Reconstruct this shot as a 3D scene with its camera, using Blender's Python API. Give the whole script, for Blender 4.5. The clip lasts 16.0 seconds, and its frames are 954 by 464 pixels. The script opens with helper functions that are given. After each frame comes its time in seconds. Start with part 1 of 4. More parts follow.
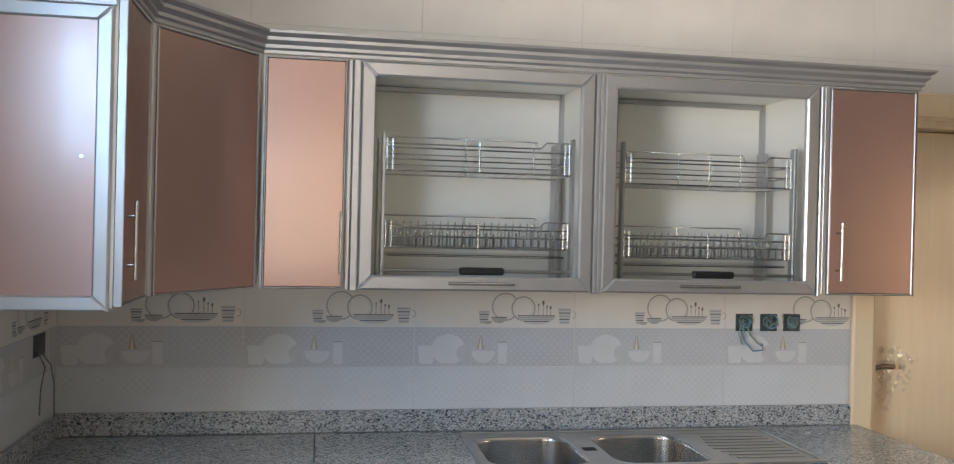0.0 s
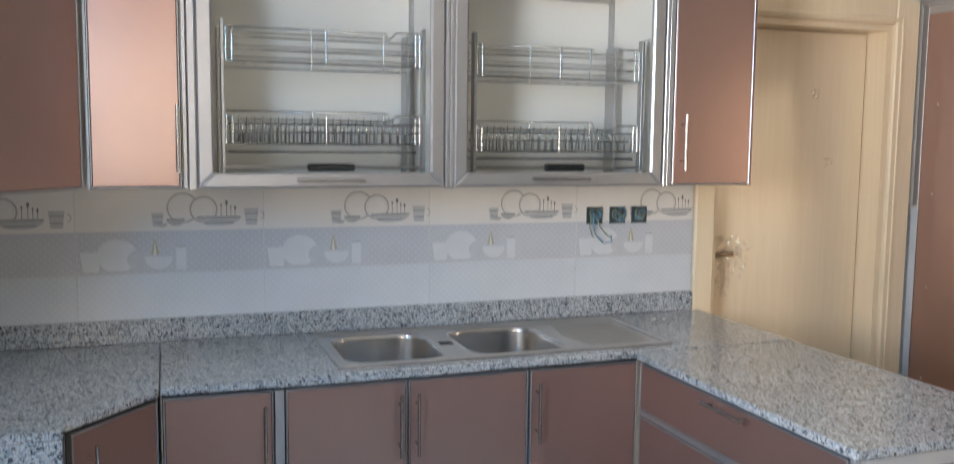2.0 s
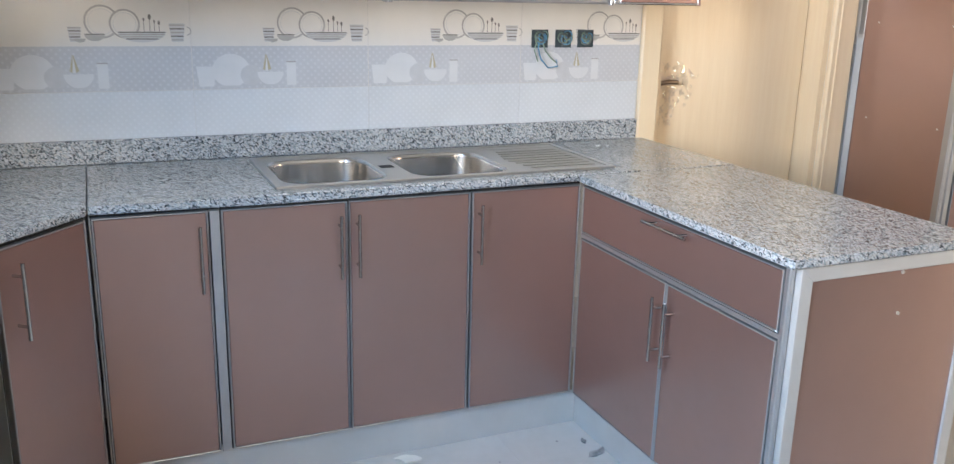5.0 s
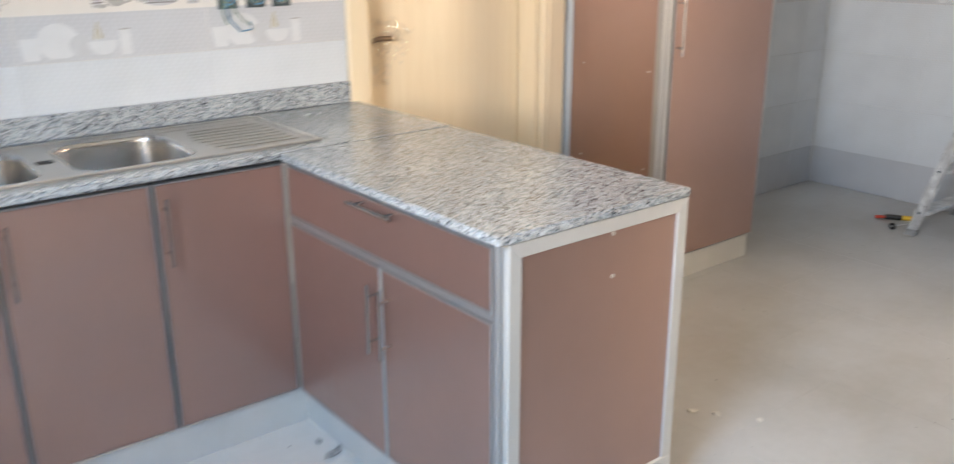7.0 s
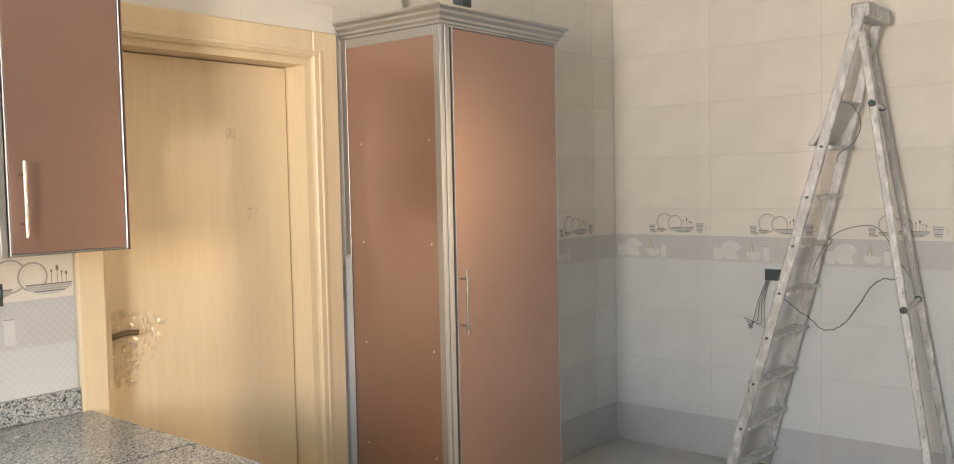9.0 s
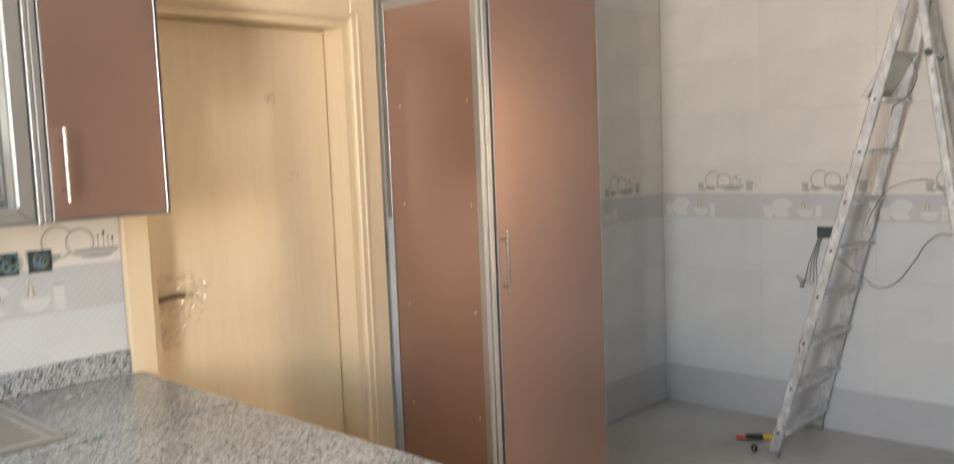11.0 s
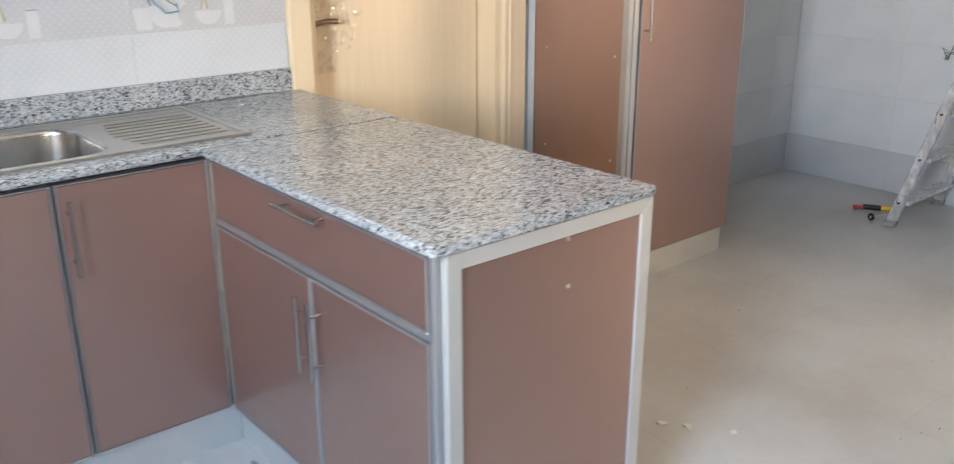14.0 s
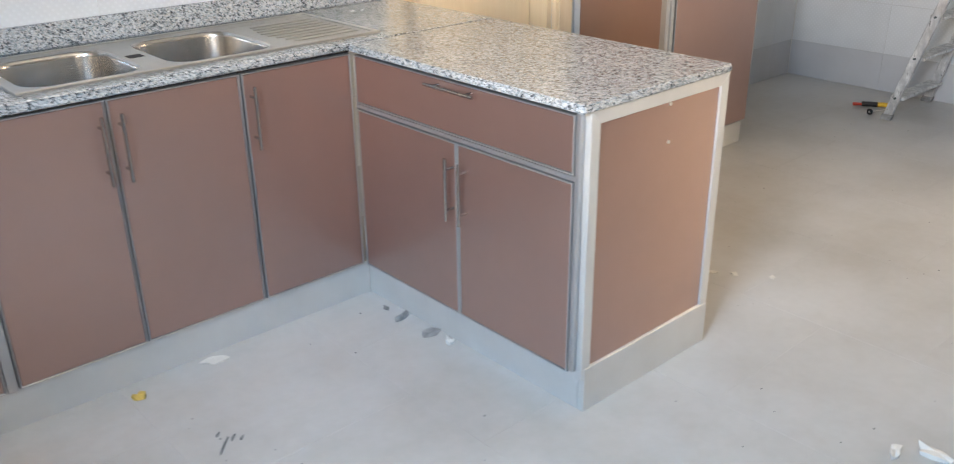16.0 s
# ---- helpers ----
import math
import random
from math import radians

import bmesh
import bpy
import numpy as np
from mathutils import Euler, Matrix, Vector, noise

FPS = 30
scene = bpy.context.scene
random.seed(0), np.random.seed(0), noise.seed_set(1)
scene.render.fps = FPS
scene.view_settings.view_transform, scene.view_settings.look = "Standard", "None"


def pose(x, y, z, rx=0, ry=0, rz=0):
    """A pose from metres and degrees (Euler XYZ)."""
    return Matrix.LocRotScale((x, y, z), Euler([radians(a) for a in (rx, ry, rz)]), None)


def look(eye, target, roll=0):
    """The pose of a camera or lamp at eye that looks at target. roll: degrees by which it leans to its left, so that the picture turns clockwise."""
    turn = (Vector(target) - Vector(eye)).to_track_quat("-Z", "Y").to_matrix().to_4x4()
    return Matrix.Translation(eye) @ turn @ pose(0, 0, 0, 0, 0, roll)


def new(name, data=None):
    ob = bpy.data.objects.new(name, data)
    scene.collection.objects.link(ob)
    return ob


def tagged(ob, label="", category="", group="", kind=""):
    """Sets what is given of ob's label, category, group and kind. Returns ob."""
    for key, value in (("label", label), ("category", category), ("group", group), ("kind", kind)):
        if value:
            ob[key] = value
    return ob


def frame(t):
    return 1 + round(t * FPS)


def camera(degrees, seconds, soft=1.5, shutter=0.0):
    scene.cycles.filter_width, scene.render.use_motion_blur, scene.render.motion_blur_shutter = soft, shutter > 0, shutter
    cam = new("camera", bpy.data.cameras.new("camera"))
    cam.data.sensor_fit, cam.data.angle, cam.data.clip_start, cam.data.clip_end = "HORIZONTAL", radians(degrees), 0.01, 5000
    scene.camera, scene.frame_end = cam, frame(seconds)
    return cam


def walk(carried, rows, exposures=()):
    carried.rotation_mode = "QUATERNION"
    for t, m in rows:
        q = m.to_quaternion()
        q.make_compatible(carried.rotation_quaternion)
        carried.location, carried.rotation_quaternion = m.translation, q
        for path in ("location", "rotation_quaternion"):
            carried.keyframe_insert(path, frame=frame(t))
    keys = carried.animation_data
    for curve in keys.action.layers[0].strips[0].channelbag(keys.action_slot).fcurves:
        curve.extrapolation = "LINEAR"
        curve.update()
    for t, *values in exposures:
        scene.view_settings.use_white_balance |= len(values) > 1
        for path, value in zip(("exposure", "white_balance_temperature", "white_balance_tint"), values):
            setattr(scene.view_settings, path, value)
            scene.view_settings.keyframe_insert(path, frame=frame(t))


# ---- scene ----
cam = camera(56.4, 16.0, soft=1.05, shutter=0.6)
PATH = [
    (0, (0.011, 0.027, 1.633), (0.363, 1.996, 1.625), 1.4),
    (0.5, (0.017, 0.037, 1.634), (0.409, 1.998, 1.63), 1.3),
    (1, (0.028, 0.048, 1.619), (0.462, 2.0, 1.62), 1.0),
    (1.5, (0.035, 0.062, 1.613), (0.658, 1.962, 1.582), 0.9),
    (2, (0.041, 0.079, 1.578), (0.702, 1.956, 1.377), 0.6),
    (2.5, (0.043, 0.093, 1.559), (0.717, 1.956, 1.29), 0.8),
    (3, (0.044, 0.09, 1.555), (0.739, 1.942, 1.255), 0.8),
    (3.5, (0.046, 0.089, 1.545), (0.756, 1.924, 1.184), 0.8),
    (3.7, (0.039, 0.1, 1.531), (0.759, 1.924, 1.141), 0.9),
    (5.8, (0.137, 0.153, 1.47), (1.002, 1.855, 0.875), 0.8),
    (6, (0.164, 0.179, 1.469), (1.083, 1.846, 0.857), 0.6),
    (6.5, (0.231, 0.196, 1.488), (1.343, 1.728, 0.845), 0.7),
    (7, (0.366, 0.278, 1.49), (1.548, 1.763, 0.861), -0.2),
    (7.5, (0.499, 0.446, 1.513), (1.967, 1.711, 1.017), -0.4),
    (8, (0.566, 0.518, 1.572), (2.123, 1.751, 1.334), -2.1),
    (8.5, (0.665, 0.498, 1.593), (2.209, 1.755, 1.402), -2.3),
    (8.7, (0.713, 0.465, 1.601), (2.262, 1.723, 1.467), -1.5),
    (10.8, (0.809, 0.387, 1.588), (2.263, 1.756, 1.474), -2.4),
    (11, (0.797, 0.402, 1.583), (2.242, 1.772, 1.397), -2.3),
    (11.5, (0.765, 0.437, 1.567), (2.192, 1.807, 1.275), -1.7),
    (12, (0.775, 0.398, 1.547), (2.189, 1.771, 1.208), -1.6),
    (12.5, (0.811, 0.37, 1.522), (2.194, 1.724, 1.019), -1.3),
    (13, (0.816, 0.355, 1.502), (2.167, 1.716, 0.935), -0.8),
    (13.5, (0.749, 0.377, 1.473), (2.045, 1.763, 0.84), 0.5),
    (14, (0.582, 0.415, 1.452), (1.797, 1.861, 0.794), -0.2),
    (14.5, (0.361, 0.403, 1.476), (1.611, 1.808, 0.796), -0.4),
    (15, (0.239, 0.294, 1.468), (1.457, 1.683, 0.701), -1.0),
    (15.5, (0.086, 0.201, 1.5), (1.291, 1.564, 0.669), -0.1),
    (16, (-0.08, 0.253, 1.485), (1.14, 1.616, 0.675), -0.7),
]
EXPOSURES = [(0, -0.94, 6300, 10), (2, -0.68, 6050, 10), (3.7, -0.36, 5950, 10), (5.8, -0.02, 6150, 10), (6.5, 0.02, 6350, 10), (7.5, 0.0, 6650, 10), (8.5, -0.16, 7300, 10),
             (11, -0.26, 6850, 10), (11.6, -0.18, 6450, 10), (12.5, -0.14, 6200, 10), (14, -0.06, 6300, 10), (16, 0.06, 6650, 10)]

walk(cam, [(t, look(eye, target, roll)) for t, eye, target, roll in PATH], EXPOSURES)

# ---- light ----
world = bpy.data.worlds.new("sky")
scene.world = world
world.use_nodes = True
wn = world.node_tree.nodes
sky = wn.new("ShaderNodeTexSky")
sky.sky_type, sky.sun_disc = "NISHITA", False
sky.sun_elevation, sky.sun_rotation = radians(40), radians(200)
world.node_tree.links.new(sky.outputs[0], wn["Background"].inputs[0])
wn["Background"].inputs[1].default_value = 0.1


def area(name, m, w, h, power, color):
    d = bpy.data.lights.new(name, "AREA")
    d.shape, d.size, d.size_y, d.energy, d.color = "RECTANGLE", w, h, power, color
    ob = new(name, d)
    ob.matrix_world = m
    return ob


def window_lamp(name, eye, target, w, h, power, color, spread):
    ob = area(name, look(eye, target), w, h, power, color)
    ob.data.spread = radians(spread)
    return ob


# blue sky light falls downwards through the side window, light off the sunlit ground upwards
window_lamp("sky_light", (-1.10, 0.60, 1.90), (1.0, 1.45, 0.2), 0.80, 1.1, 112, (0.36, 0.65, 1.0), 160)
window_lamp("ground_light", (-1.08, 0.60, 1.60), (1.4, 1.40, 2.9), 0.80, 0.9, 118, (1.0, 0.82, 0.62), 110)
window_lamp("side_window_light", (5.42, -0.15, 1.14), (3.3, 1.80, 0.25), 1.25, 1.95, 21, (1.0, 0.74, 0.47), 66)
window_lamp("rear_window_light", (-0.15, -3.56, 1.85), (0.9, 3.0, 2.5), 1.2, 1.4, 7, (1.0, 0.80, 0.58), 50)


# ---- materials ----
class Mat:
    def __init__(self, name, color, rough=0.5, metal=0.0, spec=0.5):
        self.m = bpy.data.materials.new(name)
        self.m.use_nodes = True
        self.n, self.l = self.m.node_tree.nodes, self.m.node_tree.links
        self.b = self.n["Principled BSDF"]
        self.put("Base Color", (*color, 1))
        self.put("Roughness", rough)
        self.put("Metallic", metal)
        self.put("Specular IOR Level", spec)
        self.tc = None

    def put(self, key, v):
        if hasattr(v, "is_output"):
            self.l.new(v, self.b.inputs[key])
        else:
            self.b.inputs[key].default_value = v

    def coord(self, scale=(1, 1, 1), kind="Object"):
        self.tc = self.tc or self.n.new("ShaderNodeTexCoord")
        mp = self.n.new("ShaderNodeMapping")
        mp.inputs["Scale"].default_value = scale
        self.l.new(self.tc.outputs[kind], mp.inputs[0])
        return mp.outputs[0]

    def noise(self, scale, detail=4, vec=None, rough=0.55):
        t = self.n.new("ShaderNodeTexNoise")
        t.inputs["Scale"].default_value, t.inputs["Detail"].default_value, t.inputs["Roughness"].default_value = scale, detail, rough
        self.l.new(vec or self.coord(), t.inputs["Vector"])
        return t.outputs["Fac"]

    def ramp(self, fac, stops, interp="LINEAR"):
        r = self.n.new("ShaderNodeValToRGB")
        r.color_ramp.interpolation = interp
        e = r.color_ramp.elements
        while len(e) < len(stops):
            e.new(0.5)
        for el, (p, c) in zip(e, stops):
            el.position, el.color = p, (*c, 1) if hasattr(c, "__len__") else (c, c, c, 1)
        self.l.new(fac, r.inputs[0])
        return r.outputs[0]

    def math(self, op, a, b=0.0, c=0.0):
        t = self.n.new("ShaderNodeMath")
        t.operation = op
        for i, v in enumerate((a, b, c)):
            if hasattr(v, "is_output"):
                self.l.new(v, t.inputs[i])
            else:
                t.inputs[i].default_value = v
        return t.outputs[0]

    def mix(self, fac, a, b, blend="MIX"):
        t = self.n.new("ShaderNodeMix")
        t.data_type, t.blend_type = "RGBA", blend
        for i, v in ((0, fac), (6, a), (7, b)):
            if hasattr(v, "is_output"):
                self.l.new(v, t.inputs[i])
            else:
                t.inputs[i].default_value = v if i == 0 else (*v, 1)
        return t.outputs[2]

    def bump(self, h, strength=0.2, dist=0.002):
        t = self.n.new("ShaderNodeBump")
        t.inputs["Strength"].default_value, t.inputs["Distance"].default_value = strength, dist
        self.l.new(h, t.inputs["Height"])
        self.l.new(t.outputs[0], self.b.inputs["Normal"])

    def rand(self):
        return self.n.new("ShaderNodeObjectInfo").outputs["Random"]


def vary(name, color, rough, metal=0.0, scale=3.0, amount=0.08, fine=60.0, bump=0.05, spec=0.5):
    """A surface with broad blotches, fine grain and uneven gloss."""
    k = Mat(name, color, rough, metal, spec)
    lo, hi = [c * (1 - amount) for c in color], [min(1, c * (1 + amount)) for c in color]
    k.put("Base Color", k.ramp(k.noise(scale, 5), [(0.3, lo), (0.7, hi)]))
    f = k.noise(fine, 3)
    k.put("Roughness", k.math("MULTIPLY_ADD", f, 0.16, rough - 0.08))
    if bump:
        k.bump(f, bump, 0.001)
    return k


ALU = vary("brushed_aluminium", (0.47, 0.47, 0.475), 0.38, 0.8, 4, 0.06, 90, 0.03).m
ALU_DULL = vary("matt_aluminium", (0.60, 0.60, 0.59), 0.45, 0.5, 4, 0.07, 90, 0.03).m
STEEL = vary("stainless_steel", (0.56, 0.55, 0.535), 0.33, 1.0, 6, 0.05, 40, 0).m
HANDLE = vary("satin_steel", (0.46, 0.445, 0.43), 0.24, 1.0, 6, 0.04, 40, 0).m
BOWL = vary("brushed_bowl_steel", (0.56, 0.555, 0.545), 0.24, 1.0, 6, 0.08, 40, 0).m
CHROME = vary("chrome_wire", (0.80, 0.79, 0.78), 0.2, 1.0, 8, 0.03, 100, 0).m
COPPER = vary("copper_panel", (0.405, 0.266, 0.229), 0.35, 0.78, 1.6, 0.05, 24, 0, 0.5)
COPPER.put("Coat Weight", 0.5)
COPPER.put("Coat Roughness", 0.14)
COPPER = COPPER.m
WHITE_IN = vary("white_laminate", (0.86, 0.85, 0.82), 0.42, 0, 2, 0.03, 50, 0.02).m
BLACK = vary("black_plastic", (0.015, 0.015, 0.016), 0.4, 0, 10, 0.2, 60, 0.05).m
# near-black: shade painted into gaps and seams, also the sink's label plate
GAP = vary("dark_gap", (0.02, 0.02, 0.022), 0.8, 0, 10, 0.2, 60, 0).m
PAINT = vary("ceiling_paint", (0.72, 0.71, 0.68), 0.8, 0, 1.2, 0.03, 40, 0.1).m
WALLP = vary("beige_wall_paint", (0.46, 0.43, 0.38), 0.8, 0, 1.2, 0.05, 40, 0.1).m
GROUT = vary("grout", (0.60, 0.595, 0.575), 0.9, 0, 6, 0.08, 90, 0.2).m
SCREW = vary("screw_metal", (0.75, 0.74, 0.72), 0.3, 0.9, 10, 0.05, 60, 0).m
YELLOW = vary("yellow_plastic", (0.75, 0.45, 0.03), 0.45, 0, 9, 0.1, 60, 0.05).m
RED = vary("red_plastic", (0.55, 0.05, 0.02), 0.45, 0, 9, 0.1, 60, 0.05).m
PAPER = vary("paper_scrap", (0.68, 0.67, 0.64), 0.8, 0, 20, 0.08, 90, 0.2).m
DARKFOIL = vary("dark_foil", (0.10, 0.11, 0.12), 0.5, 0, 30, 0.4, 90, 0.3).m
FOIL = vary("grey_foil", (0.30, 0.30, 0.30), 0.45, 0.2, 30, 0.4, 90, 0.3).m
CARD = vary("yellow_paper", (0.62, 0.42, 0.10), 0.7, 0, 20, 0.15, 90, 0.2).m
WIRE_B = vary("blue_wire", (0.10, 0.27, 0.42), 0.5, 0, 30, 0.3, 60, 0).m
WIRE_G = vary("green_yellow_wire", (0.20, 0.27, 0.20), 0.5, 0, 30, 0.4, 60, 0).m
WIRE_D = vary("grey_wire", (0.13, 0.14, 0.14), 0.5, 0, 30, 0.3, 60, 0).m
BOXPL = vary("socket_box_plastic", (0.055, 0.075, 0.082), 0.6, 0, 20, 0.3, 60, 0.05).m
LEVER = vary("bronze_lever", (0.26, 0.19, 0.13), 0.32, 0.85, 10, 0.1, 60, 0.02).m
PR_D = vary("print_dark_grey", (0.20, 0.19, 0.18), 0.25, 0, 20, 0.1, 60, 0).m
PR_M = vary("print_mid_grey", (0.42, 0.41, 0.39), 0.25, 0, 20, 0.1, 60, 0).m
PR_L = vary("print_pale", (0.565, 0.57, 0.58), 0.25, 0, 20, 0.05, 60, 0).m
PR_W = vary("print_white", (0.67, 0.675, 0.68), 0.2, 0, 20, 0.03, 60, 0).m
PR_P = vary("print_plate", (0.75, 0.725, 0.68), 0.2, 0, 20, 0.03, 60, 0).m
PR_G = vary("print_gold", (0.43, 0.385, 0.26), 0.3, 0, 20, 0.1, 60, 0).m


def tile_mat(name, color, dots):
    k = Mat(name, color, 0.16)
    r = k.rand()
    lo, hi = [c * 0.965 for c in color], [min(1, c * 1.02) for c in color]
    base = k.mix(r, lo, hi)
    blot = k.ramp(k.noise(5, 5), [(0.35, 0.93), (0.65, 1.0)])
    col = k.mix(1.0, base, blot, "MULTIPLY")
    fine = k.noise(40, 3)
    h = k.math("MULTIPLY", fine, 0.25)
    if dots:
        sp = k.n.new("ShaderNodeSeparateXYZ")
        k.l.new(k.coord(), sp.inputs[0])
        w = math.pi / 0.0125
        u = k.math("SINE", k.math("MULTIPLY", sp.outputs[0], w))
        v = k.math("SINE", k.math("MULTIPLY", sp.outputs[2], w))
        d = k.math("MULTIPLY", u, v)
        dd = k.ramp(d, [(0.35, 0.0), (0.75, 1.0)])
        col = k.mix(k.math("MULTIPLY", dd, dots), col, [min(0.9, c * 1.13) for c in color])
        h = k.math("MULTIPLY_ADD", d, 0.8, h)
    k.put("Base Color", col)
    k.put("Roughness", k.math("MULTIPLY_ADD", fine, 0.2, 0.08))
    k.bump(h, 0.10, 0.001)
    return k.m


T_WHITE = tile_mat("cream_wall_tile", (0.78, 0.75, 0.70), 0)
T_PALE = tile_mat("quilted_pale_tile", (0.66, 0.685, 0.71), 0.35)
T_GREY = tile_mat("quilted_grey_band", (0.57, 0.577, 0.595), 0.6)
T_BASE = tile_mat("grey_base_tile", (0.52, 0.535, 0.565), 0)
WRAP = vary("pale_wrapping_film", (0.50, 0.52, 0.54), 0.3, 0, 6, 0.1, 40, 0.15).m


def granite():
    k = Mat("speckled_granite", (0.5, 0.5, 0.5), 0.15)
    warp = k.n.new("ShaderNodeTexNoise")
    warp.inputs["Scale"].default_value = 90
    k.l.new(k.coord(), warp.inputs["Vector"])
    add = k.n.new("ShaderNodeMixRGB")
    add.blend_type, add.inputs[0].default_value = "LINEAR_LIGHT", 0.008
    k.l.new(k.coord(), add.inputs[1])
    k.l.new(warp.outputs["Color"], add.inputs[2])
    cells = []
    for scale in (225, 380):
        v = k.n.new("ShaderNodeTexVoronoi")
        v.inputs["Scale"].default_value = scale
        k.l.new(add.outputs[0], v.inputs["Vector"])
        s = k.n.new("ShaderNodeSeparateColor")
        k.l.new(v.outputs["Color"], s.inputs[0])
        cells.append(s)
    big = k.ramp(cells[0].outputs[0], [(0.0, (0.055, 0.062, 0.07)), (0.11, (0.15, 0.165, 0.18)), (0.20, (0.28, 0.335, 0.36)), (0.34, (0.48, 0.51, 0.54)), (0.60, (0.62, 0.65, 0.68)), (0.8, (0.57, 0.56, 0.54))], "CONSTANT")
    small = k.ramp(cells[1].outputs[1], [(0.0, 0.12), (0.09, 0.52), (0.28, 0.85), (0.6, 1.0)], "CONSTANT")
    col = k.mix(0.66, big, small, "MULTIPLY")
    blot = k.ramp(k.noise(4, 4), [(0.3, 0.86), (0.7, 1.0)])
    k.put("Base Color", k.mix(1.0, col, blot, "MULTIPLY"))
    dust = k.noise(7, 5)
    k.put("Roughness", k.math("MULTIPLY_ADD", dust, 0.22, 0.06))
    k.bump(k.noise(220, 2), 0.05, 0.0006)
    return k.m


GRANITE = granite()


def wood(name, wrapped):
    k = Mat(name, (0.6, 0.45, 0.25), 0.42)
    grain = k.noise(3.2, 6, k.coord((14, 14, 0.6)), 0.6)
    fine = k.noise(20, 4, k.coord((16, 16, 0.5)))
    a = k.ramp(grain, [(0.25, (0.79, 0.635, 0.425)), (0.75, (0.835, 0.695, 0.49))])
    b = k.ramp(fine, [(0.3, 0.955), (0.7, 1.0)])
    k.put("Base Color", k.mix(1.0, a, b, "MULTIPLY"))
    k.put("Roughness", k.math("MULTIPLY_ADD", fine, 0.2, 0.28))
    k.bump(fine, 0.06, 0.0008)
    if wrapped:
        k.put("Coat Weight", 0.55)
        k.put("Coat Roughness", 0.13)
        wave = k.n.new("ShaderNodeBump")
        wave.inputs["Strength"].default_value, wave.inputs["Distance"].default_value = 0.35, 0.01
        k.l.new(k.noise(5, 4, k.coord((2.2, 2.2, 0.8))), wave.inputs["Height"])
        k.l.new(wave.outputs[0], k.b.inputs["Coat Normal"])
    return k.m


WOOD = wood("pale_maple_frame", False)
WRAPPED = wood("film_wrapped_maple", True)


def floor_mat():
    k = Mat("dusty_floor_tile", (0.6, 0.6, 0.6), 0.35)
    blot = k.noise(0.9, 7, k.n.new("ShaderNodeNewGeometry").outputs["Position"], 0.62)
    fine = k.noise(26, 5)
    a = k.ramp(blot, [(0.32, (0.39, 0.38, 0.36)), (0.5, (0.48, 0.48, 0.475)), (0.68, (0.56, 0.565, 0.57))])
    b = k.ramp(fine, [(0.3, 0.95), (0.7, 1.0)])
    c = k.mix(k.math("MULTIPLY", k.rand(), 0.35), (1, 1, 1), (0.95, 0.945, 0.94))
    k.put("Base Color", k.mix(1.0, k.mix(1.0, a, b, "MULTIPLY"), c, "MULTIPLY"))
    k.put("Roughness", k.math("MULTIPLY_ADD", blot, 0.35, 0.22))
    k.bump(fine, 0.12, 0.0008)
    return k.m


FLOOR = floor_mat()


def ladder_mat():
    k = Mat("paint_spattered_aluminium", (0.5, 0.5, 0.5), 0.45, 0.6)
    sp = k.noise(16, 5, k.coord((1.6, 1.6, 0.7)), 0.7)
    col = k.ramp(sp, [(0.38, (0.45, 0.46, 0.47)), (0.54, (0.58, 0.59, 0.60)), (0.66, (0.76, 0.765, 0.765))])
    fleck = k.ramp(k.noise(26, 3, k.coord((2.4, 2.4, 0.8)), 0.6), [(0.63, 1.0), (0.70, 0.40)])
    k.put("Base Color", k.mix(1.0, col, fleck, "MULTIPLY"))
    k.put("Metallic", k.ramp(sp, [(0.45, 0.6), (0.58, 0.1)]))
    k.bump(sp, 0.2, 0.001)
    return k.m


LADDER = ladder_mat()


def glass_mat(name, gloss, film, ior=1.45):
    m = bpy.data.materials.new(name)
    m.use_nodes = True
    n, l = m.node_tree.nodes, m.node_tree.links
    out = n["Material Output"]
    n.remove(n["Principled BSDF"])
    tr, gl, mx, fr = (n.new(x) for x in ("ShaderNodeBsdfTransparent", "ShaderNodeBsdfGlossy", "ShaderNodeMixShader", "ShaderNodeFresnel"))
    tr.inputs[0].default_value = film
    gl.inputs["Roughness"].default_value = gloss
    fr.inputs[0].default_value = ior
    l.new(fr.outputs[0], mx.inputs[0])
    l.new(tr.outputs[0], mx.inputs[1])
    l.new(gl.outputs[0], mx.inputs[2])
    l.new(mx.outputs[0], out.inputs[0])
    return m


GLASS = glass_mat("clear_glass", 0.02, (0.94, 0.95, 0.94, 1))
FILM = glass_mat("plastic_film", 0.06, (1.0, 1.0, 1.0, 1), 1.6)
CRUMPLED = glass_mat("crumpled_film", 0.16, (1.0, 1.0, 1.0, 1), 2.7)


# ---- building blocks ----
def box(bm, a, b, bevel=0.0):
    """A block between two corners, with softened edges."""
    m = Matrix.LocRotScale([(p + q) / 2 for p, q in zip(a, b)], None, [abs(q - p) for p, q in zip(a, b)])
    vs = bmesh.ops.create_cube(bm, size=1, matrix=m)["verts"]
    if bevel:
        es = list({e for v in vs for e in v.link_edges})
        bmesh.ops.bevel(bm, geom=es, offset=bevel, segments=1, affect="EDGES")


def blocks(*items, bevel=0.0):
    bm = bmesh.new()
    for a, b in items:
        box(bm, a, b, bevel)
    return bm


